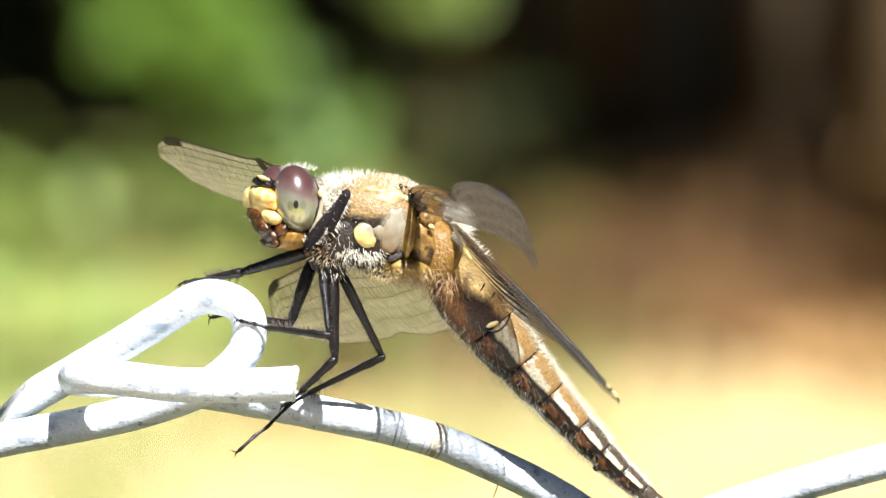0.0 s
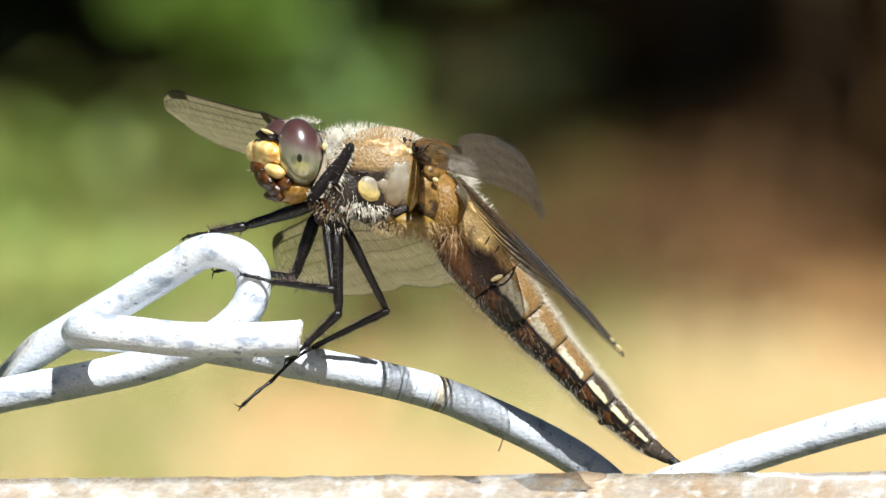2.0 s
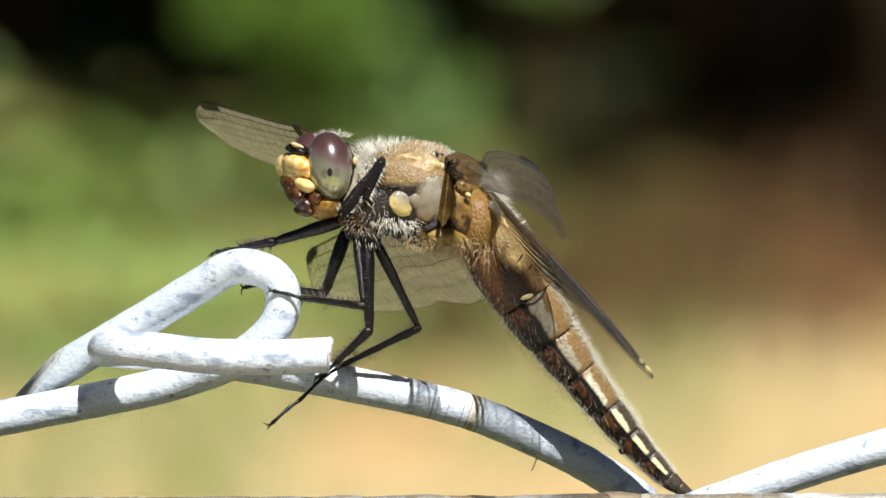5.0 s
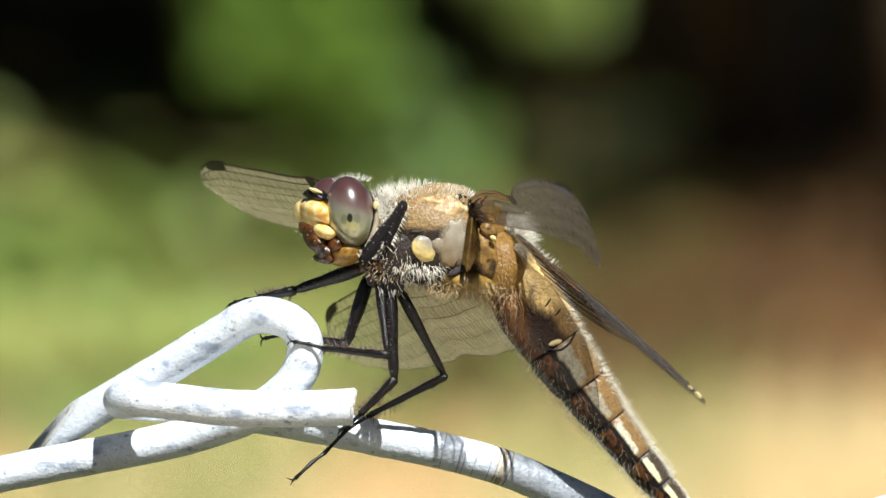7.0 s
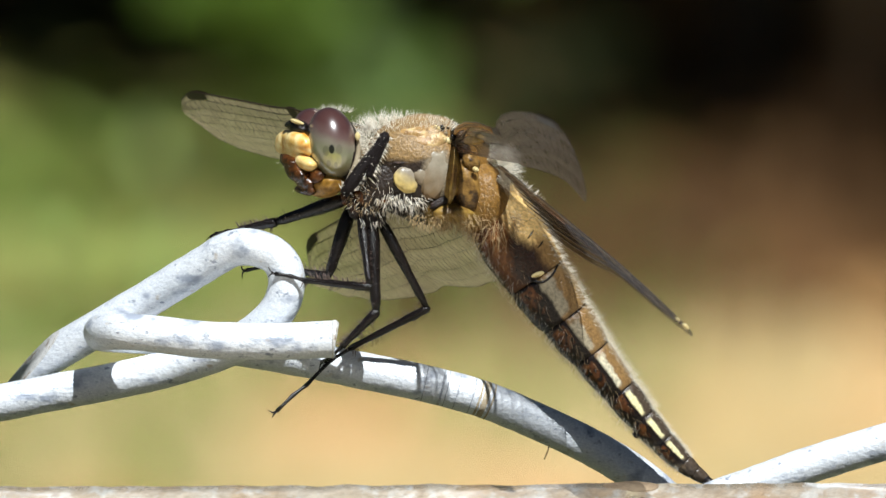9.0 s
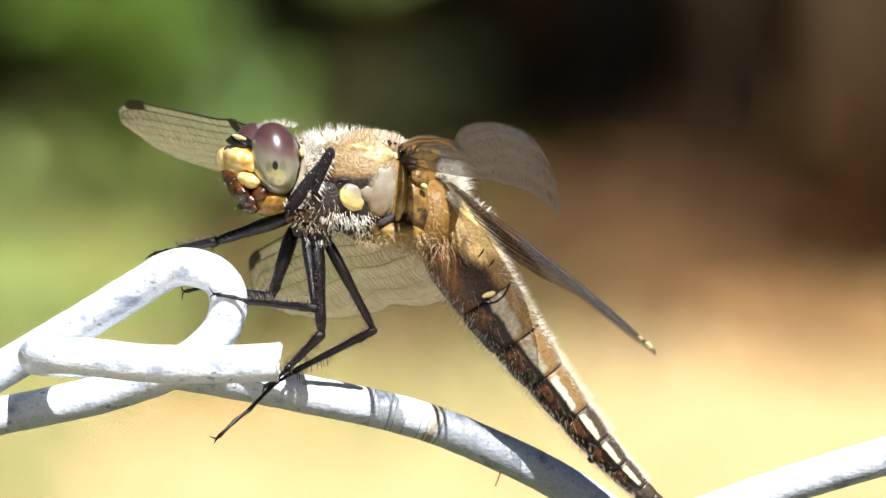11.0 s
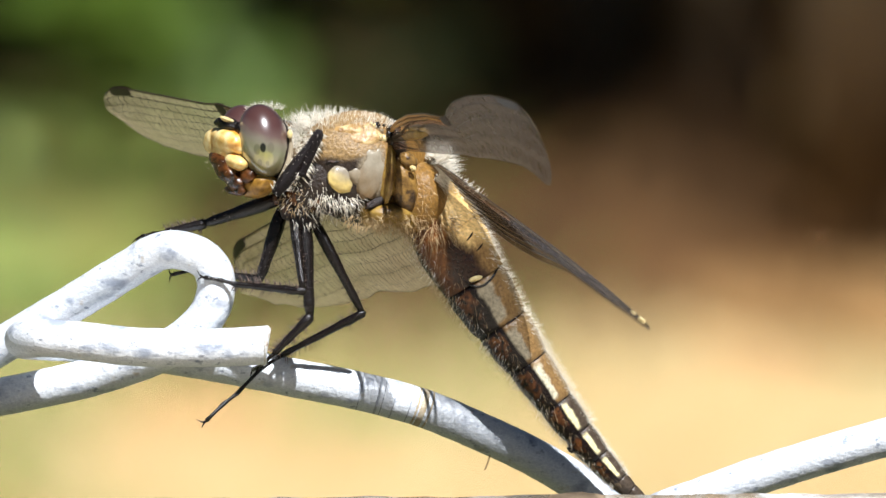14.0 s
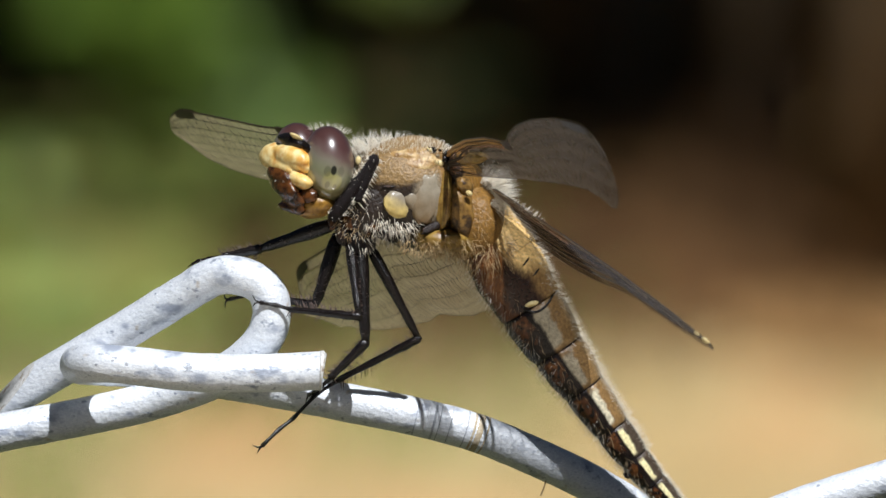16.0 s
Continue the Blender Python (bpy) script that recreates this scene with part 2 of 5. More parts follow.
def eye_material():
    """Maroon above, grey-green below, with dark soft spots."""
    m = bpy.data.materials.new("compound_eye")
    m.use_nodes = True
    t = m.node_tree
    p = t.nodes["Principled BSDF"]
    co = t.nodes.new("ShaderNodeTexCoord")
    sep = t.nodes.new("ShaderNodeSeparateXYZ")
    t.links.new(co.outputs["Object"], sep.inputs[0])
    n = t.nodes.new("ShaderNodeTexNoise")
    n.inputs["Scale"].default_value = 700
    t.links.new(co.outputs["Object"], n.inputs["Vector"])
    add = t.nodes.new("ShaderNodeMath")
    add.operation = "MULTIPLY_ADD"
    t.links.new(n.outputs["Fac"], add.inputs[0])
    add.inputs[1].default_value = 0.0009
    slant = t.nodes.new("ShaderNodeMath")
    slant.operation = "MULTIPLY_ADD"
    t.links.new(sep.outputs["X"], slant.inputs[0])
    slant.inputs[1].default_value = 0.32
    t.links.new(sep.outputs["Z"], slant.inputs[2])
    t.links.new(slant.outputs[0], add.inputs[2])
    mr = t.nodes.new("ShaderNodeMapRange")
    mr.inputs["From Min"].default_value = -0.0028
    mr.inputs["From Max"].default_value = 0.0036
    t.links.new(add.outputs[0], mr.inputs["Value"])
    r = t.nodes.new("ShaderNodeValToRGB")
    e = r.color_ramp.elements
    e[0].position, e[0].color = 0.0, rgb(76, 70, 52)
    e[1].position, e[1].color = 1.0, rgb(72, 46, 42)
    for pos, col in ((0.25, rgb(122, 114, 76)), (0.45, rgb(128, 128, 100)), (0.6, rgb(122, 114, 98)), (0.7, rgb(98, 76, 70)), (0.82, rgb(78, 50, 46))):
        x = e.new(pos)
        x.color = col
    t.links.new(mr.outputs[0], r.inputs[0])
    colour = r.outputs[0]
    for (sx, sy, sz, size, dark, ink) in ((-0.0002, -0.0021, -0.0010, 0.0007, 0.6, rgb(168, 160, 92)), (0.0004, -0.0020, -0.0009, 0.0005, 0.5, rgb(176, 168, 96)),
                                         (-0.0005, -0.0022, -0.0001, 0.00034, 0.5, rgb(70, 66, 46)), (0.0006, -0.0021, 0.0000, 0.00034, 0.4, rgb(80, 72, 62)),
                                         (-0.0003, -0.0019, -0.0012, 0.00024, 0.5, rgb(72, 66, 34)), (0.0003, -0.0019, -0.0013, 0.0002, 0.5, rgb(72, 66, 34)),
                                         (-0.00002, -0.0023, 0.00004, 0.00029, 1.0, rgb(10, 8, 7))):
        d = t.nodes.new("ShaderNodeVectorMath")
        d.operation = "SUBTRACT"
        t.links.new(co.outputs["Object"], d.inputs[0])
        d.inputs[1].default_value = (sx, sy, sz)
        sc = t.nodes.new("ShaderNodeVectorMath")
        sc.operation = "MULTIPLY"
        t.links.new(d.outputs[0], sc.inputs[0])
        sc.inputs[1].default_value = (1.0, 0.25, 0.62)
        ln = t.nodes.new("ShaderNodeVectorMath")
        ln.operation = "LENGTH"
        t.links.new(sc.outputs[0], ln.inputs[0])
        f = t.nodes.new("ShaderNodeMapRange")
        f.interpolation_type = "SMOOTHSTEP"
        f.inputs["From Min"].default_value = size
        f.inputs["From Max"].default_value = size * 0.6
        f.inputs["To Max"].default_value = dark
        t.links.new(ln.outputs["Value"], f.inputs["Value"])
        mx = t.nodes.new("ShaderNodeMix")
        mx.data_type = "RGBA"
        t.links.new(f.outputs[0], mx.inputs[0])
        t.links.new(colour, mx.inputs[6])
        mx.inputs[7].default_value = ink
        colour = mx.outputs[2]
    t.links.new(colour, p.inputs["Base Color"])
    p.inputs["Roughness"].default_value = 0.3
    p.inputs["Coat Weight"].default_value = 1.0
    p.inputs["Coat Roughness"].default_value = 0.17
    p.inputs["Coat IOR"].default_value = 1.8
    return m


EYE = eye_material()


# ================= shaping =================
ZERO = {}


def part(name, bm, material_, parent=None, label="", smooth=True, origin=None):
    """One mesh object from a bmesh in world coordinates; origin: where its own zero lies."""
    origin = Vector(origin) if origin is not None else (ZERO[parent.name] if parent else Vector())
    bmesh.ops.translate(bm, verts=bm.verts, vec=-origin)
    me = bpy.data.meshes.new(name)
    bm.to_mesh(me)
    bm.free()
    for mat in (material_ if isinstance(material_, (list, tuple)) else [material_]):
        me.materials.append(mat)
    if smooth:
        me.polygons.foreach_set("use_smooth", [True] * len(me.polygons))
    ob = new(name, me)
    ob.location = origin
    if parent:
        ob.parent = parent
        ob.location = origin - ZERO[parent.name]
    ZERO[ob.name] = origin.copy()
    return tagged(ob, label=label)


def thing(name, origin, label, category, kind="", group=""):
    ob = new(name)
    ob.location = origin
    ob.empty_display_size = 0.01
    ZERO[ob.name] = Vector(origin)
    return tagged(ob, label=label, category=category, kind=kind, group=group)


def curve_through(pts, steps):
    """Catmull-Rom through points, steps to a span."""
    pts = [Vector(p) for p in pts]
    ext = [pts[0] * 2 - pts[1]] + pts + [pts[-1] * 2 - pts[-2]]
    out = []
    for i in range(1, len(ext) - 2):
        a, b, c, d = ext[i - 1:i + 3]
        for k in range(steps):
            t = k / steps
            out.append(0.5 * ((2 * b) + (c - a) * t + (2 * a - 5 * b + 4 * c - d) * t * t + (3 * b - 3 * c + d - a) * t ** 3))
    return out + [pts[-1]]


def tube(bm, pts, radii, sides=10, cap=True):
    """A round tube along pts; radii: one a point or one number."""
    if not isinstance(radii, (list, tuple)):
        radii = [radii] * len(pts)
    t0 = (pts[1] - pts[0]).normalized()
    nrm = t0.orthogonal().normalized()
    rings = []
    for i, p in enumerate(pts):
        tg = (pts[min(i + 1, len(pts) - 1)] - pts[max(i - 1, 0)]).normalized()
        nrm = (nrm - tg * nrm.dot(tg)).normalized()
        bi = tg.cross(nrm)
        rings.append([bm.verts.new(p + (nrm * math.cos(a) + bi * math.sin(a)) * radii[i]) for a in (2 * math.pi * k / sides for k in range(sides))])
    for a, b in zip(rings, rings[1:]):
        for k in range(sides):
            bm.faces.new((a[k], a[(k + 1) % sides], b[(k + 1) % sides], b[k]))
    if cap:
        bm.faces.new(rings[0][::-1])
        bm.faces.new(rings[-1])
    return rings


def spread(values, n):
    """Linear resampling of a short list to n values."""
    return [float(v) for v in np.interp(np.linspace(0, len(values) - 1, n), range(len(values)), values)]


BODY_YAW = 25.0


def blob(bm, x, y, z, along, across, high, lean=0.0, yaw=BODY_YAW, lumps=0.05, seed=0, nu=28, nv=16, square=1.0):
    """A rounded swelling: half sizes along the body, across it and in height; lean: clockwise turn on the sheet."""
    turn = TILT @ (Matrix.Rotation(radians(lean), 3, "Y") @ Matrix.Rotation(radians(yaw), 3, "Z"))
    c = at(x, y, z)
    verts = []
    for j in range(nv + 1):
        th = math.pi * j / nv
        row = []
        for i in range(nu):
            ph = 2 * math.pi * i / nu
            v = Vector((math.sin(th) * math.cos(ph), math.sin(th) * math.sin(ph), math.cos(th)))
            v = Vector([math.copysign(abs(q) ** square, q) for q in v])
            k = 1 + lumps * noise.noise(v * 2.2 + Vector((seed, seed * 1.7, 0)))
            row.append(bm.verts.new(c + turn @ (Vector((v.x * along, v.y * across, v.z * high)) * UNIT * k)))
            if j in (0, nv):
                break
        verts.append(row)
    for j in range(nv):
        a, b = verts[j], verts[j + 1]
        for i in range(nu):
            k = (i + 1) % nu
            f = [a[i % len(a)], b[i % len(b)], b[k % len(b)], a[k % len(a)]]
            f = list(dict.fromkeys(f))
            if len(f) > 2:
                bm.faces.new(f)


def hair(bm, root, tip, width, rng, bend=0.15):
    """One tapered hair, slightly bent."""
    side = (tip - root).cross(Vector((rng.uniform(-1, 1), rng.uniform(-1, 1), rng.uniform(-1, 1)))).normalized()
    mid = (root + tip) / 2 + side * (tip - root).length * bend * rng.uniform(-1, 1)
    other = (tip - root).cross(side).normalized()
    ring = []
    for p, w in ((root, width), (mid, width * 0.7)):
        ring.append([bm.verts.new(p + side * w), bm.verts.new(p - side * w * 0.5 + other * w * 0.85), bm.verts.new(p - side * w * 0.5 - other * w * 0.85)])
    end = bm.verts.new(tip)
    for k in range(3):
        bm.faces.new((ring[0][k], ring[0][(k + 1) % 3], ring[1][(k + 1) % 3], ring[1][k]))
        bm.faces.new((ring[1][k], ring[1][(k + 1) % 3], end))


def hairs(bm, count, x, y, z, along, across, high, length, lean=0.0, aim=(0, 0, 0), where=None, seed=1, width=0.9, yaw=BODY_YAW, spreadout=0.45):
    """Hairs over a swelling, where `where(v)` holds for the unit vector v (x right, y away, z up)."""
    rng = random.Random(seed)
    turn = TILT @ (Matrix.Rotation(radians(lean), 3, "Y") @ Matrix.Rotation(radians(yaw), 3, "Z"))
    c = at(x, y, z)
    made = 0
    while made < count:
        v = Vector((rng.gauss(0, 1), rng.gauss(0, 1), rng.gauss(0, 1))).normalized()
        if where and not where(v):
            continue
        root = c + turn @ (Vector((v.x * along, v.y * across, v.z * high)) * UNIT)
        go = v + Vector(aim) + Vector((rng.gauss(0, 1), rng.gauss(0, 1), rng.gauss(0, 1))) * spreadout
        tip = root + (turn @ go.normalized()) * length * UNIT * rng.uniform(0.5, 1.15)
        hair(bm, root, tip, width * UNIT, rng)
        made += 1


# ================= ground =================
def ground():
    bm = bmesh.new()
    bmesh.ops.create_grid(bm, x_segments=60, y_segments=60, size=1.0)
    for v in bm.verts:
        v.co = Vector((v.co.x * abs(v.co.x) ** 2 * 900, v.co.y * abs(v.co.y) ** 2 * 900 + 6.8, 0.0))
    return tagged(part("ground", bm, MEADOW), "dull green-brown meadow ground", "ground", kind="structure")


ground()


# ================= the fence =================
def rail():
    """A squared timber rail whose far top edge hides the feet of the wires."""
    a, b = at(100, -235, 850.5), at(1500, -235, 842.0)
    along = (b - a).normalized()
    base = thing("wooden_fence_rail", (0.0, a.y, 0.0), "pale weathered wooden fence rail with a glossy uneven top", "fence rail")
    n = 260
    x0, x1 = -1.25, 1.25
    prof = [(0.0, -0.089), (0.0, -0.0012), (-0.0006, -0.0003), (-0.0015, 0.0)] + [(-0.0015 - 0.035 * k / 12, 0.0) for k in range(1, 13)] + [(-0.0376, -0.0012), (-0.038, -0.089)]
    bm = bmesh.new()
    rows = []
    for i in range(n + 1):
        u = i / n * 2 - 1
        x = (x0 + x1) / 2 + (x1 - x0) / 2 * (0.12 * u + 0.88 * u ** 5)
        top = a.z + (x - a.x) * along.z / along.x
        rows.append([bm.verts.new((x, a.y + py + 0.0002 * noise.noise(Vector((x * 300, py * 90, 3))),
                                   top + pz + (0.00018 * noise.noise(Vector((x * 420, py * 160, 0))) if pz > -0.01 else 0))) for py, pz in prof])
    for p, q in zip(rows, rows[1:]):
        for k in range(len(prof)):
            m = (k + 1) % len(prof)
            bm.faces.new((p[k], p[m], q[m], q[k]))
    bm.faces.new(rows[0][::-1])
    bm.faces.new(rows[-1])
    bmesh.ops.recalc_face_normals(bm, faces=bm.faces)
    part("rail_timber", bm, WOOD, base)
    for x in (-1.2, 1.2):
        bm = bmesh.new()
        bmesh.ops.create_cube(bm, size=1.0)
        bmesh.ops.scale(bm, vec=(0.089, 0.089, a.z - 0.001), verts=bm.verts)
        bmesh.ops.translate(bm, vec=(x, a.y - 0.019, (a.z - 0.001) / 2 - 0.089 / 2), verts=bm.verts)
        bmesh.ops.bevel(bm, geom=bm.edges[:], offset=0.004, segments=2, affect="EDGES")
        part("post", bm, POST, base, smooth=False)
    return base


rail()

WIRE = 31.0


def wire(name, base, pts, rough_seed, down=None, label="", cut=None):
    """A bent galvanised wire; down: places in the world by which it goes on to the ground; cut: a place and a way that slice its first end."""
    path = curve_through([at(*p) for p in pts], 14)
    if down:
        path = path + curve_through([path[-1]] + [Vector(p) for p in down], 8)[1:]
    if cut:
        spot_, face = at(*cut[0]), way(*cut[1]).normalized()
        while (path[0] - spot_).dot(face) > -WIRE * UNIT * 1.5:
            path = path[1:]
        axis = (path[0] - path[3]).normalized()
        path = [path[0] + axis * WIRE * UNIT * 0.5] + path
    bm = bmesh.new()
    radii = [WIRE * UNIT * (1 + 0.025 * noise.noise(p * 900 + Vector((rough_seed, 0, 0)))) for p in path]
    rings = tube(bm, path, radii, 28)
    if cut:
        for v in rings[0]:
            v.co -= axis * ((v.co - spot_).dot(face) / axis.dot(face))
        bm.faces.ensure_lookup_table()
        bm.faces[-2].material_index = 1
    part(name, bm, [ZINC, ZINC_CUT], base, label)
    return path


def fence_wires():
    base = thing("chain_link_fence", (0.0, 0.012, 0.0), "galvanised chain-link fence with knuckled wire ends at the top", "fence")
    left_down = [(-0.060, 0.010, 1.075), (-0.085, 0.012, 1.04), (-0.06, 0.012, 0.7), (-0.085, 0.012, 0.35), (-0.06, 0.012, 0.0)]
    right_down = [(0.055, 0.016, 1.06), (0.085, 0.016, 1.0), (0.06, 0.016, 0.7), (0.085, 0.016, 0.35), (0.06, 0.016, 0.0)]
    # looped wire: cut end, up over the loop and back down to the side
    wire("looped_wire", base, [(-60, 186, 706), (40, 160, 648), (126, 134, 598), (213, 96, 547), (303, 52, 492), (354, 24, 463), (395, 4, 461), (432, -2, 478), (447, -4, 512),
                               (438, -2, 555), (405, 12, 594), (345, 48, 631), (255, 88, 662), (150, 100, 686), (20, 102, 711), (-120, 100, 741), (-330, 90, 800), (-560, 80, 900)], 1, left_down, cut=((32, 140, 652), (-0.8, -0.32, 0.5)))
    # hooked wire: cut end in front, bent round behind and away over the arch
    arch = wire("hooked_wire", base, [(526, -44, 613), (430, -52, 617), (320, -54, 615), (235, -50, 606), (178, -44, 601), (146, -12, 602), (137, 34, 603), (147, 80, 605), (180, 112, 607), (240, 122, 612),
                               (350, 108, 626), (460, 86, 644), (560, 70, 664), (670, 66, 686), (775, 76, 714), (870, 98, 753), (960, 113, 796), (1040, 113, 845), (1110, 110, 905)], 2, right_down)
    wire("side_wire", base, [(1090, -20, 925), (1150, -28, 886), (1230, -34, 856), (1330, -36, 820), (1450, -36, 783), (1568, -36, 751), (1720, -34, 714), (1900, -30, 680), (2150, -20, 700)], 3,
         [(0.10, 0.012, 1.06), (0.13, 0.012, 0.98), (0.105, 0.012, 0.65), (0.13, 0.012, 0.3), (0.105, 0.012, 0.0)])
    # rubbed rings and a rusty stain on the arch
    for x, wide, mat in ((678, 0.8, ZINC_DULL), (696, 2.2, ZINC), (706, 1.6, ZINC_DULL), (714, 0.7, ZINC_DULL), (731, 0.7, ZINC_DULL), (756, 0.8, ZINC_DULL), (767, 1.6, ZINC_STAIN), (776, 4.0, ZINC_STAIN), (786, 1.2, ZINC_STAIN)):
        c = at(x, 0, 690)
        j = min(range(40, len(arch) - 1), key=lambda k: abs(arch[k].x - c.x))
        way_ = (arch[j + 1] - arch[j - 1]).normalized()
        mid = arch[j] + way_ * ((c.x - arch[j].x) / way_.x)
        bm = bmesh.new()
        tube(bm, [mid - way_ * wide * UNIT * 1.6, mid - way_ * wide * UNIT, mid + way_ * wide * UNIT, mid + way_ * wide * UNIT * 1.6], [WIRE * UNIT * (1 + 0.025 * noise.noise(mid * 900 + Vector((2, 0, 0)))) * k for k in (0.985, 1.007, 1.007, 0.985)], 28, cap=False)
        part("rubbed_ring", bm, mat, base)
    # the cut face with its burr
    bm = bmesh.new()
    tube(bm, [at(524, -44, 613), at(528, -44, 613), at(531, -44, 613.5)], [WIRE * UNIT * k for k in (1.03, 1.05, 0.9)], 24)
    part("cut_end", bm, ZINC_CUT, base, "rough cut wire end")
    # scuffs and a shallow nick on the hooked wire's near face
    rng = random.Random(5)

    def scuff(j, angle, long_, high, mat, k):
        tg = (arch[j + 1] - arch[j - 1]).normalized()
        d = way(0, -math.cos(angle), math.sin(angle))
        d = (d - tg * d.dot(tg)).normalized()
        up = d.cross(tg)
        mid = arch[j] + d * WIRE * UNIT * 0.985
        bm = bmesh.new()
        ring = []
        for q in range(12):
            a = 6.28319 * q / 12
            w = 1 + 0.35 * noise.noise(Vector((q * 0.9, k, 0)))
            ring.append(bm.verts.new(mid + tg * long_ * UNIT * w * math.cos(a) + up * high * UNIT * w * math.sin(a) - d * UNIT * 0.6))
        top = bm.verts.new(mid + d * UNIT * 1.1)
        for q in range(12):
            bm.faces.new((ring[q], ring[(q + 1) % 12], top))
        part("scuff_mark", bm, mat, base)

    for k in range(26):
        scuff(rng.randrange(4, 62), rng.gauss(-0.55, 0.16), rng.uniform(4, 12), rng.uniform(1.2, 2.6), ZINC_DULL, k)
    for k in range(14):
        scuff(rng.randrange(36, 62), rng.uniform(-0.1, 0.6), rng.uniform(3, 9), rng.uniform(2, 4), ZINC_DULL, 40 + k)
    scuff(29, 0.25, 17, 8, ZINC_DULL, 77)
    # straw fibre that hangs under the arch
    bm = bmesh.new()
    p = curve_through([at(888, 92, 790), at(884, 90, 803), at(879, 88, 815)], 4)
    tube(bm, p, [1.4 * UNIT] * len(p), 5)
    part("fibre", bm, HAIR_TAN, base, "thin dry fibre")
    return base


fence_wires()


def bark_flake():
    """A thin curled flake on the rail's far edge."""
    base = thing("bark_flake", at(1022, -284, 855), "thin curled grey-brown bark flake lying on the wooden rail", "bark flake")
    bm = bmesh.new()
    rows = []
    for i in range(17):
        u = i / 16 * 2 - 1
        w = 15 * math.sqrt(max(0.02, 1 - u * u)) * (1 + 0.2 * noise.noise(Vector((u * 3, 1, 0))))
        rows.append([[bm.verts.new(at(1022 + 46 * u, -284 - 2.6 * w * v, 844.9 - 0.28 * u + 0.2126 * (49 + 2.6 * w * v) - 5 * (1 - v * v) * (1 - 0.4 * u * u) + s * 1.2)) for v in (-1, -0.6, -0.2, 0.2, 0.6, 1)] for s in (0, 1)])
    for p, q in zip(rows, rows[1:]):
        for k in range(5):
            bm.faces.new((p[0][k], p[0][k + 1], q[0][k + 1], q[0][k]))
            bm.faces.new((p[1][k], q[1][k], q[1][k + 1], p[1][k + 1]))
        for k in (0, 5):
            bm.faces.new((p[0][k], q[0][k], q[1][k], p[1][k]))
    for p in (rows[0], rows[-1]):
        for k in range(5):
            bm.faces.new((p[0][k], p[1][k], p[1][k + 1], p[0][k + 1]))
    bmesh.ops.recalc_face_normals(bm, faces=bm.faces)
    part("flake", bm, POST, base)


bark_flake()

# ================= the dragonfly =================
PIVOT = at(502, -30, 576)
dragonfly = thing("dragonfly", PIVOT, "brown hairy dragonfly with clear veined wings perched on a bent wire", "dragonfly")


def inside(poly, x, z):
    """Is (x, z) within the outline?"""
    hit = False
    for (ax, az), (bx, bz) in zip(poly, poly[1:] + poly[:1]):
        if (az > z) != (bz > z) and x < (bx - ax) * (z - az) / (bz - az) + ax:
            hit = not hit
    return hit


# markings of the flank on the sheet, the later over the earlier
FLANK = [(1, [(560, 225), (735, 230), (728, 300), (692, 313), (660, 320), (634, 314), (600, 318), (560, 300)]),
         (3, [(722, 262), (850, 262), (850, 480), (690, 436), (684, 404), (712, 388), (726, 372), (724, 330)]),
         (4, [(682, 396), (712, 392), (735, 400), (775, 408), (768, 432), (692, 430)]),
         (2, [(682, 322), (700, 306), (724, 300), (728, 340), (720, 384), (704, 376), (688, 352)]),
         (0, [(700, 392), (718, 372), (742, 352), (752, 356), (744, 378), (722, 392), (706, 400)])]


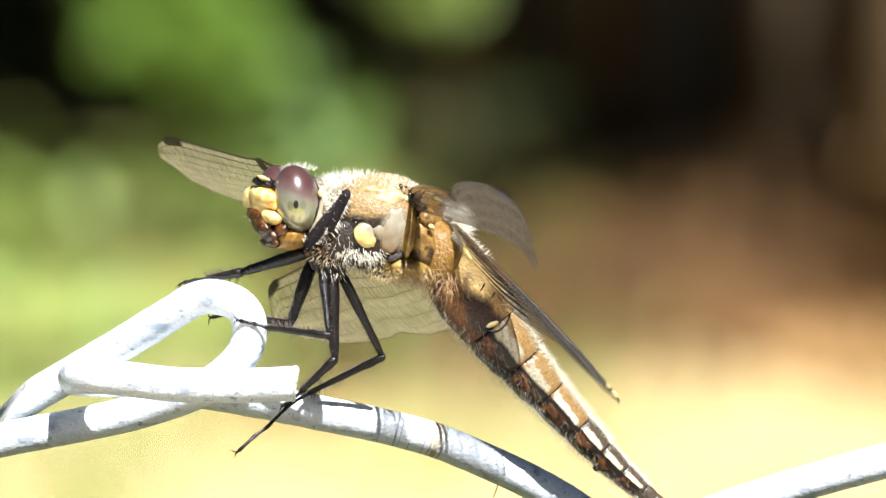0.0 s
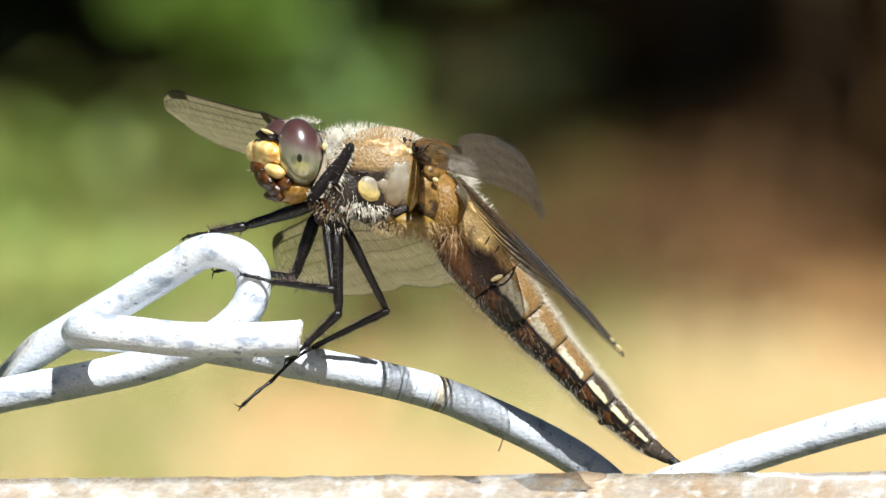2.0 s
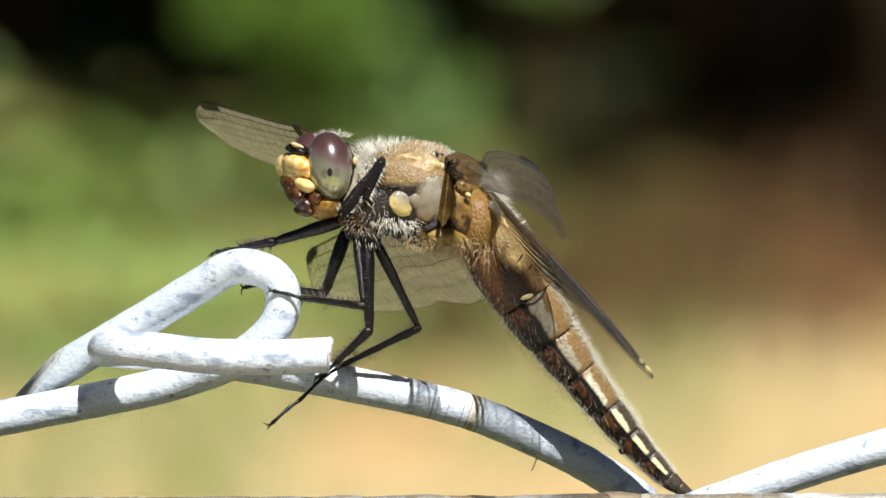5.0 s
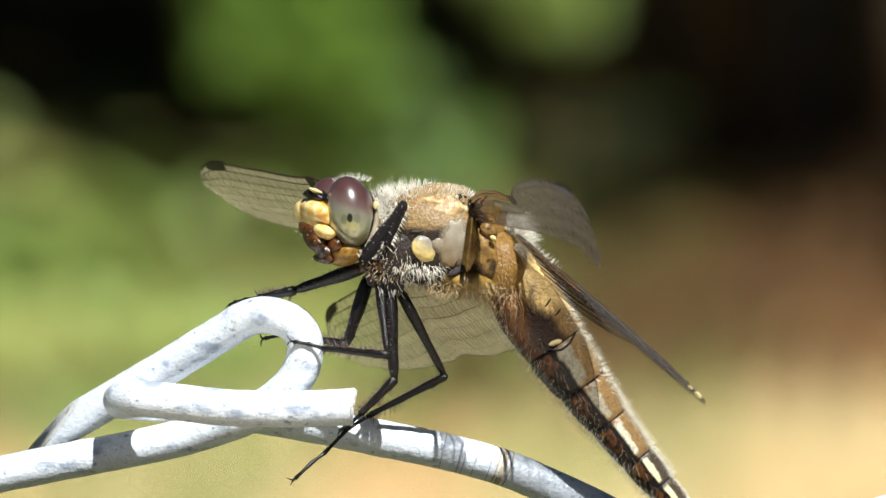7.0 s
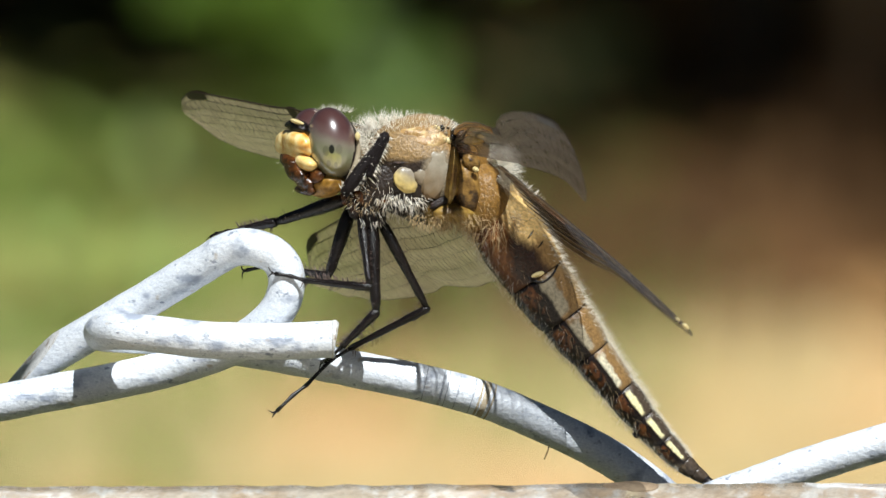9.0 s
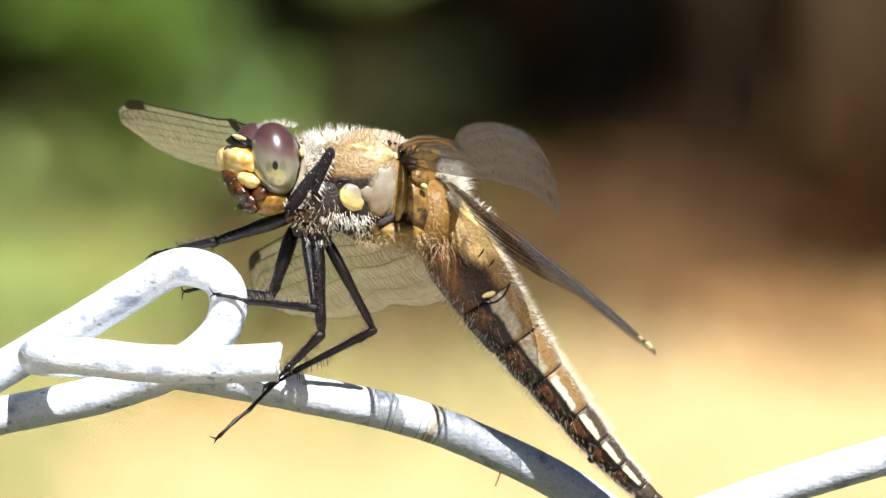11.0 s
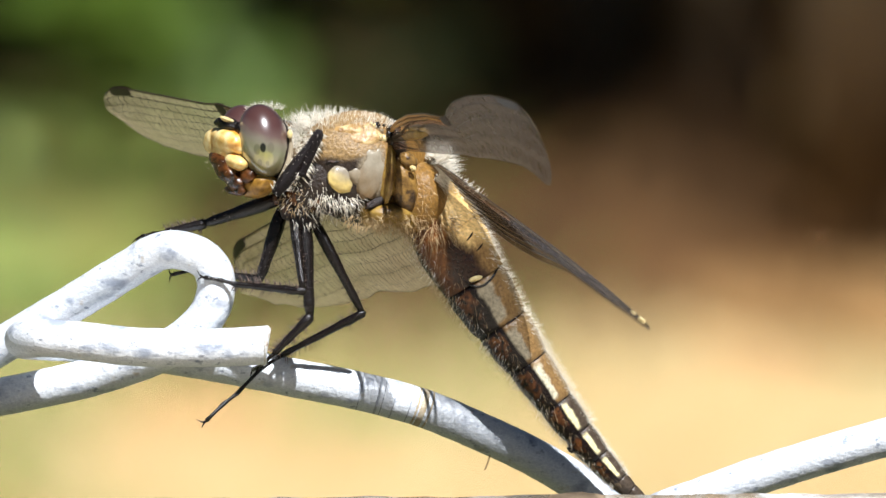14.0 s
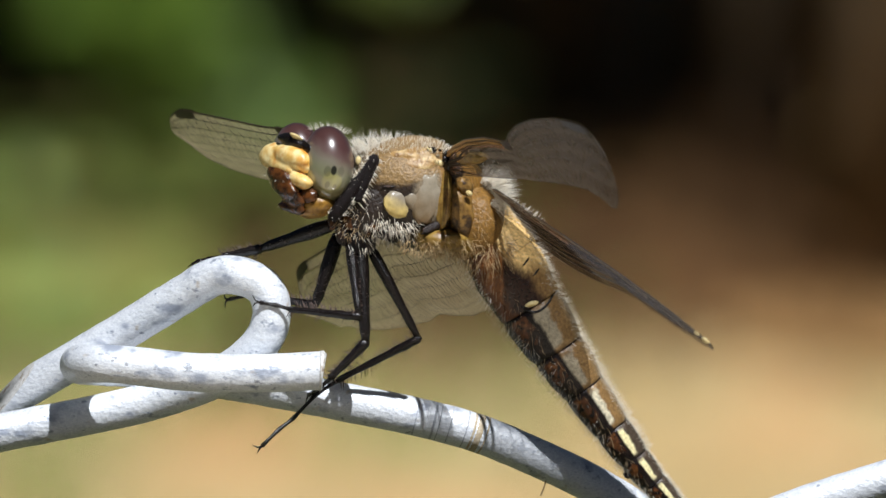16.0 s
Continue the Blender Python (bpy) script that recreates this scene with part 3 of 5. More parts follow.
def thorax():
    bm = bmesh.new()
    blob(bm, 692, -22, 334, 118, 76, 90, lean=16, lumps=0.05, seed=3, nu=150, nv=96)
    blob(bm, 612, -44, 343, 54, 60, 66, lean=30, lumps=0.08, seed=4, nu=70, nv=44)
    blob(bm, 772, -14, 382, 52, 66, 62, lean=-8, lumps=0.06, seed=12, nu=90, nv=56)
    inks = [Vector(rgb(*c)[:3]) for c in ((38, 25, 15), (142, 114, 72), (136, 122, 100), (132, 96, 40), (162, 132, 58))]
    ink = bm.verts.layers.float_color.new("marking")
    ring = [(0.0, 0.0)] + [(r * math.cos(a), r * math.sin(a)) for r, a in ((3, 0), (3, 2.1), (3, 4.2), (6, 1), (6, 3.1), (6, 5.2))]
    for v in bm.verts:
        c = TILT.inverted() @ (v.co - TOP) / UNIT
        x, y, z = c.x + 527, c.y, 609 - c.z
        wob = noise.noise(Vector((x, y, z)) * 0.05) * 4
        total = Vector()
        for dx, dz in ring:
            which = 1 if y >= 20 and z < 310 else 0
            if y < 20:
                for k, poly in FLANK:
                    if inside(poly, x + wob + dx, z + wob + dz):
                        which = k
            total += inks[which]
        total /= len(ring)
        v[ink] = (total.x, total.y, total.z, 1.0)
    body = part("thorax", bm, THORAX_COAT, dragonfly, "tan, grey and dark brown hairy thorax")

    def plate(name, mat, *a, label="", **k):
        b = bmesh.new()
        blob(b, *a, **k)
        part(name, b, mat, body, label)

    plate("thorax_plate", TAN, 678, -46, 284, 58, 54, 30, lean=6, lumps=0.16, seed=5, nu=48, nv=30, label="tan back plate")
    def toned(name, low, high, cut, *a, label="", **k):
        """A plate whose colour goes over from low to high up and to the right of the line through `cut`."""
        b = bmesh.new()
        blob(b, *a, **k)
        mark = b.verts.layers.float_color.new("marking")
        for v in b.verts:
            q = TILT.inverted() @ (v.co - TOP) / UNIT
            u = min(1.0, max(0.0, ((q.x + 527 - cut[0]) * 0.5 - (609 - q.z - cut[1])) / cut[2] + 0.5 + 0.3 * noise.noise(v.co * 1500)))
            c = Vector(rgb(*low)[:3]).lerp(Vector(rgb(*high)[:3]), u)
            v[mark] = (c.x, c.y, c.z, 1.0)
        part(name, b, SHELL_COAT, body, label)

    toned("thorax_plate", (112, 88, 56), (150, 140, 122), (702, 356, 60), 702, -90, 342, 25, 11, 43, lean=14, lumps=0.12, seed=7, nu=48, nv=36, square=0.9, label="grey-tan side plate")
    toned("thorax_spot", (216, 190, 116), (142, 132, 116), (660, 352, 20), 658, -95, 349, 29, 12, 23, lean=8, lumps=0.08, seed=9, nu=48, nv=32, label="grey oval side plate with a cream-yellow rim")
    toned("thorax_plate", (120, 100, 72), (146, 136, 118), (682, 350, 40), 684, -93, 341, 22, 11, 20, lean=-10, lumps=0.1, seed=8, nu=36, nv=24)
    plate("thorax_plate", OLIVE, 729, -82, 344, 13, 15, 46, lean=6, lumps=0.2, seed=57, nu=28, nv=20, label="olive-tan plate between the wing bases")
    plate("thorax_plate", AMBER, 748, -60, 356, 26, 36, 54, lean=-14, lumps=0.1, seed=10, nu=36, nv=24, label="amber rear side plate")
    plate("thorax_plate", OLIVE, 732, -68, 408, 40, 24, 17, lean=4, lumps=0.12, seed=52, nu=32, nv=20, label="olive-yellow lower side plate")
    plate("thorax_groove", DARK, 716, -80, 386, 30, 8, 7, lean=-24, lumps=0.3, seed=53, label="dark groove under the side plates")
    plate("thorax_groove", DARK, 662, -88, 319, 34, 12, 6, lean=-6, lumps=0.3, seed=54)
    plate("joint_and_glint", BLACK, 737, -72, 283, 10, 20, 20, lean=14, lumps=0.3, seed=13, label="dark wing joint")
    plate("joint_and_glint", DARK, 749, -84, 300, 11, 12, 17, lean=-20, lumps=0.3, seed=17)
    plate("joint_and_glint", AMBER, 762, -88, 322, 17, 12, 11, lean=38, lumps=0.3, seed=14)
    # cream bead that imitates a white glint at the wing root
    plate("joint_and_glint", CREAM, 769, -98, 335, 6, 4, 4, lean=35, lumps=0.3, seed=16)
    rng = random.Random(31)
    for k in range(16):
        x, z, q = rng.uniform(704, 735), rng.uniform(258, 292), rng.uniform(2.5, 6)
        plate("joint_and_glint", (CREAM, BLACK, GREY_TAN, BLACK)[k % 4], x, -84 + rng.uniform(-3, 3), z, q, q * 0.7, q * rng.uniform(0.6, 1.2), lean=rng.uniform(0, 90), lumps=0.3, seed=k, nu=12, nv=8)
    # hips
    for k, (x, y, z, a, h, mat) in enumerate(((566, -62, 388, 14, 26, DARK), (590, -66, 400, 15, 30, LEG_BROWN), (606, -62, 404, 13, 24, DARK), (580, -72, 374, 15, 18, MOUTH), (612, -78, 384, 14, 16, MOUTH), (640, -70, 396, 20, 14, DARK), (556, -56, 372, 12, 18, MOUTH))):
        plate("hip", mat, x, y, z, a, a, h, lean=-6 + 5 * k, lumps=0.3, seed=70 + k, nu=20, nv=14, label="dark bristly hip" if k == 0 else "")
    b = bmesh.new()
    hairs(b, 460, 650, -34, 304, 92, 66, 52, 24, lean=8, aim=(-0.25, 0, 0.5), where=lambda v: v.z > 0.62 and v.x < 0.3, seed=2, width=0.42, spreadout=0.6)
    hairs(b, 330, 606, -36, 302, 28, 48, 40, 36, aim=(-0.3, 0, 0.6), where=lambda v: v.z > 0.1, seed=3, width=0.5, spreadout=0.6)
    hairs(b, 520, 690, -40, 290, 62, 60, 38, 14, aim=(0.1, 0, 0.6), where=lambda v: v.z > 0.5, seed=4, width=0.4)
    hairs(b, 200, 578, -80, 318, 10, 20, 34, 18, aim=(0.4, -0.3, 0.0), where=lambda v: v.y < 0.3, seed=24, width=0.45)
    part("fur", b, HAIR, body, "white shaggy back hair")
    b = bmesh.new()
    hairs(b, 330, 645, -50, 364, 58, 56, 36, 26, aim=(0.1, -0.2, -0.9), where=lambda v: v.y < 0.1 and v.z < -0.25, seed=5, width=0.6, spreadout=0.5)
    hairs(b, 60, 604, -70, 345, 34, 40, 40, 20, aim=(-0.2, -0.4, -0.5), where=lambda v: v.y < 0, seed=6, width=0.4)
    hairs(b, 90, 590, -66, 395, 36, 26, 30, 16, aim=(0.0, -0.4, -0.7), where=lambda v: v.y < 0.2, seed=26, width=0.45)
    hairs(b, 620, 796, -52, 336, 16, 30, 20, 40, aim=(0.9, -0.1, 0.15), where=lambda v: v.x > -0.1, seed=7, width=0.5, spreadout=0.35)
    part("fur", b, HAIR, body, "white belly and wing-base tufts")
    b = bmesh.new()
    hairs(b, 300, 742, -40, 396, 54, 50, 36, 24, aim=(0.1, -0.1, -0.8), where=lambda v: v.z < -0.35 and v.y < 0.3, seed=8, width=0.45)
    hairs(b, 760, 679, -47, 283, 59, 55, 31, 10, aim=(0, -0.3, 0.3), where=lambda v: v.y < 0.2, seed=9, width=0.34)
    hairs(b, 260, 792, -16, 418, 38, 62, 42, 34, aim=(0.0, -0.1, -0.8), where=lambda v: v.y < 0.2 and v.z < 0.1, seed=10, width=0.5)
    hairs(b, 200, 700, -64, 408, 46, 46, 20, 20, aim=(0.0, -0.2, -0.9), where=lambda v: v.y < 0.2 and v.z < 0.0, seed=14, width=0.45)
    hairs(b, 240, 592, -66, 372, 40, 30, 34, 14, aim=(0.0, -0.4, -0.3), where=lambda v: v.y < 0.2, seed=27, width=0.45, spreadout=0.7)
    hairs(b, 60, 775, -50, 372, 20, 36, 44, 22, aim=(0.5, -0.2, -0.6), where=lambda v: v.y < 0.1, seed=18, width=0.4, spreadout=0.5)
    part("fur", b, HAIR_TAN, body, "tan side hair")


thorax()
cam.data.dof.focus_object = bpy.data.objects["thorax"]

NECK = at(572, -43, 312)


def head():
    bm = bmesh.new()
    blob(bm, 541, -52, 300, 27, 58, 56, lean=6, lumps=0.08, seed=21)
    skull = part("head", bm, DARK, dragonfly, origin=NECK)

    def bit(name, mat, *a, label="", origin=None, **k):
        b = bmesh.new()
        blob(b, *a, **k)
        return part(name, b, mat, skull, label, origin=origin)

    bit("eye", EYE, 530, -83, 286, 41, 46, 60, lean=-9, yaw=10, lumps=0.0, nu=48, nv=32, label="large eye, maroon above and grey-green below", origin=at(530, -83, 288))
    bit("eye", EYE, 500, 4, 284, 40, 44, 58, lean=-9, yaw=30, lumps=0.0, nu=36, nv=24, label="far eye, maroon", origin=at(500, 4, 284))
    def grown(name, mat, blobs, label):
        """Swellings grown together into one smooth skin."""
        b = bmesh.new()
        for k, (x, y, z, u, w, h, lean) in enumerate(blobs):
            blob(b, x, y, z, u, w, h, lean=lean, lumps=0.1, seed=23 + k)
        ob = part(name, b, mat, skull, label)
        weld = ob.modifiers.new("weld", "REMESH")
        weld.mode = "VOXEL"
        weld.voxel_size = 1.6 * UNIT
        weld.use_smooth_shade = True
        ease = ob.modifiers.new("ease", "SMOOTH")
        ease.factor, ease.iterations = 0.6, 16

    grown("forehead", YELLOW, [(474, -66, 283, 24, 44, 21, 14), (455, -36, 285, 16, 40, 23, 10), (463, -52, 298, 17, 40, 16, 25), (484, -72, 292, 15, 34, 15, 20)], "bulging yellow forehead")
    grown("clypeus", YELLOW, [(485, -80, 318, 19, 32, 13, 18), (474, -70, 308, 12, 30, 9, 20)], "pale yellow face plate")
    grown("labrum", MOUTH, [(461, -58, 314, 17, 34, 16, 30), (470, -62, 332, 20, 38, 17, 40), (482, -64, 345, 18, 34, 15, 40), (486, -64, 360, 13, 30, 12, 30), (476, -58, 364, 9, 22, 6, 20), (460, -60, 324, 8, 20, 10, 10)], "glossy brown upper lip and jaws")
    bit("cheek", MOUTH, 503, -84, 338, 13, 22, 16, lean=40, lumps=0.1, seed=38)
    bit("labium", ORANGE, 519, -62, 353, 31, 40, 24, lean=-14, lumps=0.08, seed=28, label="ochre lower lip")
    bit("vertex", BLACK, 476, -60, 260, 22, 32, 13, lean=22, lumps=0.2, seed=29, label="black bump between the eyes")
    bit("vertex", BLACK, 494, -88, 282, 6, 18, 26, lean=-18, lumps=0.2, seed=39)
    bit("vertex", CREAM, 473, -82, 250, 13, 9, 4, lean=22, lumps=0.1, seed=30)
    b = bmesh.new()
    rim = curve_through([at(572, -100, 268), at(574, -98, 296), at(569, -97, 322), at(560, -95, 344), at(548, -92, 358)], 5)
    tube(b, rim, [r * UNIT for r in spread([1, 4, 6, 6, 2], len(rim))], 8)
    part("occiput", b, GREY_TAN, skull, "grey-cream rim behind the eye")
    bit("occiput", CREAM, 573, -106, 276, 4.5, 5, 7, lumps=0.1, seed=32)
    bit("mouth_edge", BLACK, 466, -66, 330, 5, 8, 14, lean=-15, lumps=0.3, seed=33)
    b = bmesh.new()
    hairs(b, 130, 534, -50, 238, 26, 36, 8, 14, aim=(0, 0, 0.6), where=lambda v: v.z > 0.2, seed=11, width=0.3, spreadout=0.4)
    hairs(b, 260, 574, -58, 292, 12, 46, 42, 20, aim=(0.5, 0, 0.3), where=lambda v: v.x > 0.0, seed=12, width=0.3)
    hairs(b, 18, 474, -59, 325, 32, 44, 40, 8, aim=(-0.5, 0, -0.3), where=lambda v: v.x < 0.1, seed=13, width=0.28)
    part("fur", b, HAIR, skull, "pale head hair")
    return skull


skull = head()

# abdomen: centre line and half width along it
ABD_LINE = [(783, -8, 382), (831, -6, 455), (879, -3, 519), (937, 2, 589), (984, 8, 643), (1037, 14, 702), (1080, 20, 747), (1117, 26, 782), (1152, 30, 811), (1186, 34, 832)]
ABD_HALF = [52, 59, 51, 42, 34, 28, 24, 20, 15, 8]
HINGE = at(824, -6, 431)


def abdomen():
    path = curve_through([at(*p) for p in ABD_LINE], 6)
    half = spread(ABD_HALF, len(path))
    edges = [0, 5, 11.5, 17, 23, 29, 34.3, 40, 46.5, 50, 54]
    view = way(0, -1, 0)

    def station(i):
        """Place, direction, upward and outward ways and half width at a place along the line."""
        j = min(int(i), len(path) - 2)
        p = path[j].lerp(path[j + 1], i - j)
        a, c = path[max(j - 1, 0)], path[min(j + 2, len(path) - 1)]
        tg = (c - a).normalized()
        up = tg.cross(view).normalized()
        if up.dot(way(1, 0, 1)) < 0:
            up = -up
        out = up.cross(tg).normalized()
        if out.dot(view) < 0:
            out = -out
        return p, tg, up, out, float(np.interp(i, range(len(half)), half)) * UNIT

    inks = {k: Vector(rgb(*c)[:3]) for k, c in dict(dark=(24, 16, 14), umber=(46, 28, 20), rust=(94, 56, 30), ember=(124, 78, 38), amber=(132, 102, 62), tan=(138, 116, 84), pale=(226, 188, 122),
                                                    grey=(158, 146, 122), ivory=(208, 198, 170), spot=(242, 228, 174), slate=(74, 62, 50)).items()}
    # markings of the broad base on the sheet, the later over the earlier; the umber outline paints in the wing base's
    # shade
    broad = [("ember", [(786, 446), (818, 436), (834, 468), (832, 520), (804, 492)]),
             ("umber", [(822, 430), (850, 444), (880, 470), (906, 498), (896, 526), (850, 530), (834, 512), (824, 470)]),
             ("pale", [(800, 366), (826, 384), (856, 420), (880, 448), (866, 462), (846, 452), (822, 438), (806, 410)]),
             ("amber", [(868, 440), (900, 452), (925, 486), (905, 500), (886, 490), (868, 464)])]
    ring_ = [(0.0, 0.0)] + [(r * math.cos(a), r * math.sin(a)) for r, a in ((4, 0), (4, 2.1), (4, 4.2), (8, 1), (8, 3.1), (8, 5.2))]

    def step(a, b, x):
        k = min(1.0, max(0.0, (x - a) / (b - a)))
        return k * k * (3 - 2 * k)

    def marking(i0, loc, deg, wob, place):
        """The pattern of one ring, with the shade painted on the base, as a colour, deg from the back round to the
        belly; umber towards the belly.
        """
        d = deg + wob * 5
        if i0 < 11:
            q = TILT.inverted() @ (place - TOP) / UNIT
            total = Vector()
            for dx, dz in ring_:
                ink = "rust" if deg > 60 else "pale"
                for k, poly in broad:
                    if inside(poly, q.x + 527 + dx + wob * 5, 609 - q.z + dz + wob * 5):
                        ink = k
                total += inks[ink]
            c = total / len(ring_)
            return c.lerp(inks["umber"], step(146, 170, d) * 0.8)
        late = i0 > 28
        c = (inks["slate"] if late else inks["amber"]).lerp(inks["slate"] if late else inks["tan"], 1 - step(20, 44, d))
        lo, hi = {11.5: (62, 92), 17: (64, 90), 23: (63, 84), 29: (61, 80), 34.3: (61, 82), 40: (61, 83)}.get(i0, (200, 200))
        tone = inks["grey"] if i0 < 23 else inks["ivory"] if i0 < 29 else inks["spot"]
        lo = lo + (6 if late else 10) * loc
        c = c.lerp(tone, step(lo - 5, lo + 3, deg + wob * 6) * step(0.06, 0.16, loc + wob * 0.04) * (1 - step(0.82, 0.92, loc + wob * 0.04)))
        c = c.lerp(inks["dark"], step(hi - 2, hi + 4, deg + wob * 4))
        if i0 < 46:
            c = c.lerp(inks["rust"].lerp(inks["ember"], step(-0.1, 0.5, wob)), step(hi + 8, hi + 20, d) * (1 - step(0.3, 0.75, loc + wob * 0.35)) * step(0.04, 0.12, loc) * (1 - step(130, 160, d)) * step(-0.35, 0.15, noise.noise(place * 3100)))
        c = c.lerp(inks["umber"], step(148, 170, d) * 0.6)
        return c.lerp(inks["dark"], max(1 - step(0.01, 0.05, loc), step(0.95, 0.99, loc)) * 0.7)

    def segment(i0, i1):
        """One ring of the abdomen."""
        bm = bmesh.new()
        rings = []
        steps, sides = 26, 110
        ink = bm.verts.layers.float_color.new("marking")
        for q in range(steps + 1):
            loc = q / steps
            p, tg, up, out, r = station(i0 + (i1 - i0) * loc)
            r *= 1.0 + ((0.05 * math.sin(math.pi * loc) - 0.06 * max(0, 1 - min(loc, 1 - loc) * 10)) if i0 > 5 else 0.0)
            ring = []
            for k in range(sides):
                a = 2 * math.pi * k / sides
                lump = 1 + 0.035 * noise.noise(p * 700 + Vector((math.cos(a), math.sin(a), 0)) * 1.5) + 0.012 * noise.noise(p * 2600 + Vector((math.cos(a), math.sin(a), 0)) * 6)
                ridge = 1 + 0.05 * math.exp(-(min(k, sides - k) / 3.0) ** 2)
                v = bm.verts.new(p + (up * math.cos(a) * ridge + out * math.sin(a) * 0.86) * r * lump)
                deg = 360 * k / sides
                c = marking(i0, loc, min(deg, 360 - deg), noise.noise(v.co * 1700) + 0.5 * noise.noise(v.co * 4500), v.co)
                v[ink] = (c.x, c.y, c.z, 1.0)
                ring.append(v)
            rings.append(ring)
        for a, b in zip(rings, rings[1:]):
            for k in range(sides):
                bm.faces.new((a[k], a[(k + 1) % sides], b[(k + 1) % sides], b[k]))
        bm.faces.new(rings[0][::-1])
        bm.faces.new(rings[-1])
        bmesh.ops.recalc_face_normals(bm, faces=bm.faces)
        return bm

    def spot(i0, i1, mat, width, name, parent, label, turn=42, lift=1.075):
        """A raised patch along the near upper side, between two places on the line."""
        bm = bmesh.new()
        rows = []
        for q in range(9):
            u = q / 8
            i = i0 + (i1 - i0) * u
            p, tg, up, out, r = station(i)
            w = width * (math.sin(math.pi * (0.08 + 0.84 * u)) ** 0.5)
            row = []
            for k in range(5):
                a = radians(turn + w * (k / 2 - 1))
                row.append(bm.verts.new(p + (up * math.cos(a) + out * math.sin(a) * 0.86) * r * (lift + 0.02 * (1 - abs(k / 2 - 1)))))
            rows.append(row)
        for a, b in zip(rows, rows[1:]):
            for k in range(4):
                bm.faces.new((a[k], a[k + 1], b[k + 1], b[k]))
        return part(name, bm, mat, parent, label)

    coat = ABD_COAT
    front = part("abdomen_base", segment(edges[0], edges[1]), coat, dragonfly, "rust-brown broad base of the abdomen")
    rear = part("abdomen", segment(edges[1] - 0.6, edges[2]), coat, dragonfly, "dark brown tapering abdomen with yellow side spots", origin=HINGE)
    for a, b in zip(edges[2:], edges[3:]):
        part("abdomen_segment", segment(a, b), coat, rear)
    # dark cross lines at the joints
    for i in (17, 23, 29, 34.3, 40, 46.5):
        spot(i - 0.06, i + 0.06, BLACK, 24, "joint_line", rear, "black ring at a joint", turn=58, lift=0.955)

    def on_skin(x, z, lift=0.0):
        """The place on the near flank that shows at (x, z) on the sheet."""
        best = None
        for k in range(0, 200):
            p, tg, up, out, r = station(k * 0.25)
            q = TILT.inverted() @ (p - TOP) / UNIT
            gap = math.hypot(q.x + 527 - x, 609 - q.z - z)
            if best is None or gap < best[0]:
                best = (gap, q.y, r / UNIT)
        gap, y, r = best
        return at(x, y - 0.86 * r * math.sqrt(max(0.0, 1 - (gap / r) ** 2)) - lift, z)

    for pts, w in (([(856, 510), (868, 519), (886, 520), (900, 508), (908, 492), (914, 478)], 2.2), ([(864, 434), (860, 442), (855, 450)], 1.6), ([(882, 450), (878, 457), (873, 464)], 1.4)):
        b = bmesh.new()
        pts = curve_through([on_skin(x, z, 0.6) for x, z in pts], 5)
        tube(b, pts, [r * UNIT for r in spread([0.4, w, w, w * 0.8, 0.4], len(pts))], 6)
        part("joint_line", b, BLACK, rear)
    # cream swelling that imitates a white crescent of gloss on the flank
    b = bmesh.new()
    lobe = TILT.inverted() @ (on_skin(877, 508) - TOP) / UNIT
    blob(b, 877, lobe.y + 1, 508, 13, 5, 4.5, lean=-24, lumps=0.15, seed=40)
    part("painted_gloss", b, CREAM, rear, "pale lobe standing in for a crescent of gloss")
    b = bmesh.new()
    blob(b, 1062, 16, 762, 6, 10, 7, lean=40, lumps=0.3, seed=41)
    part("belly_knob", b, BLACK, rear, "small black knob under the tail")
    for s in (-1, 1):
        b = bmesh.new()
        pts = curve_through([path[-2], path[-1] + way(6, 6 * s, -4) * UNIT, path[-1] + way(20, 9 * s, -12) * UNIT, path[-1] + way(30, 6 * s, -16) * UNIT], 4)
        tube(b, pts, [r * UNIT for r in spread([8, 8, 5, 1.5], len(pts))], 8)
        part("tail_clasper", b, BLACK, rear)
    rng = random.Random(7)
    for lo, hi, host, n in ((0, 5, front, 420), (5, 47, rear, 3500)):
        pale, tan = bmesh.new(), bmesh.new()
        for k in range(n):
            i = rng.uniform(lo, hi)
            p, tg, up, out, r = station(i)
            face = rng.random() < 0.08
            a = radians(rng.uniform(100, 170) if face else rng.choice((rng.gauss(0, 16), rng.gauss(0, 16), rng.gauss(172, 22))))
            d = up * math.cos(a) + out * math.sin(a) * 0.86
            root = p + d * r
            go = (d + tg * (1.3 if face else 0.5) + Vector((rng.gauss(0, 1), rng.gauss(0, 1), rng.gauss(0, 1))) * 0.35).normalized()
            hair(tan if face else pale, root, root + go * UNIT * rng.uniform(8, 22) * (1.0 if i < 34 else 0.55), (0.22 if face else 0.2) * UNIT, rng)
        part("fur", pale, HAIR, host, "pale downy fringe of hair")
        part("fur", tan, HAIR_TAN, host, "fine tan hair")
    return rear


rear = abdomen()


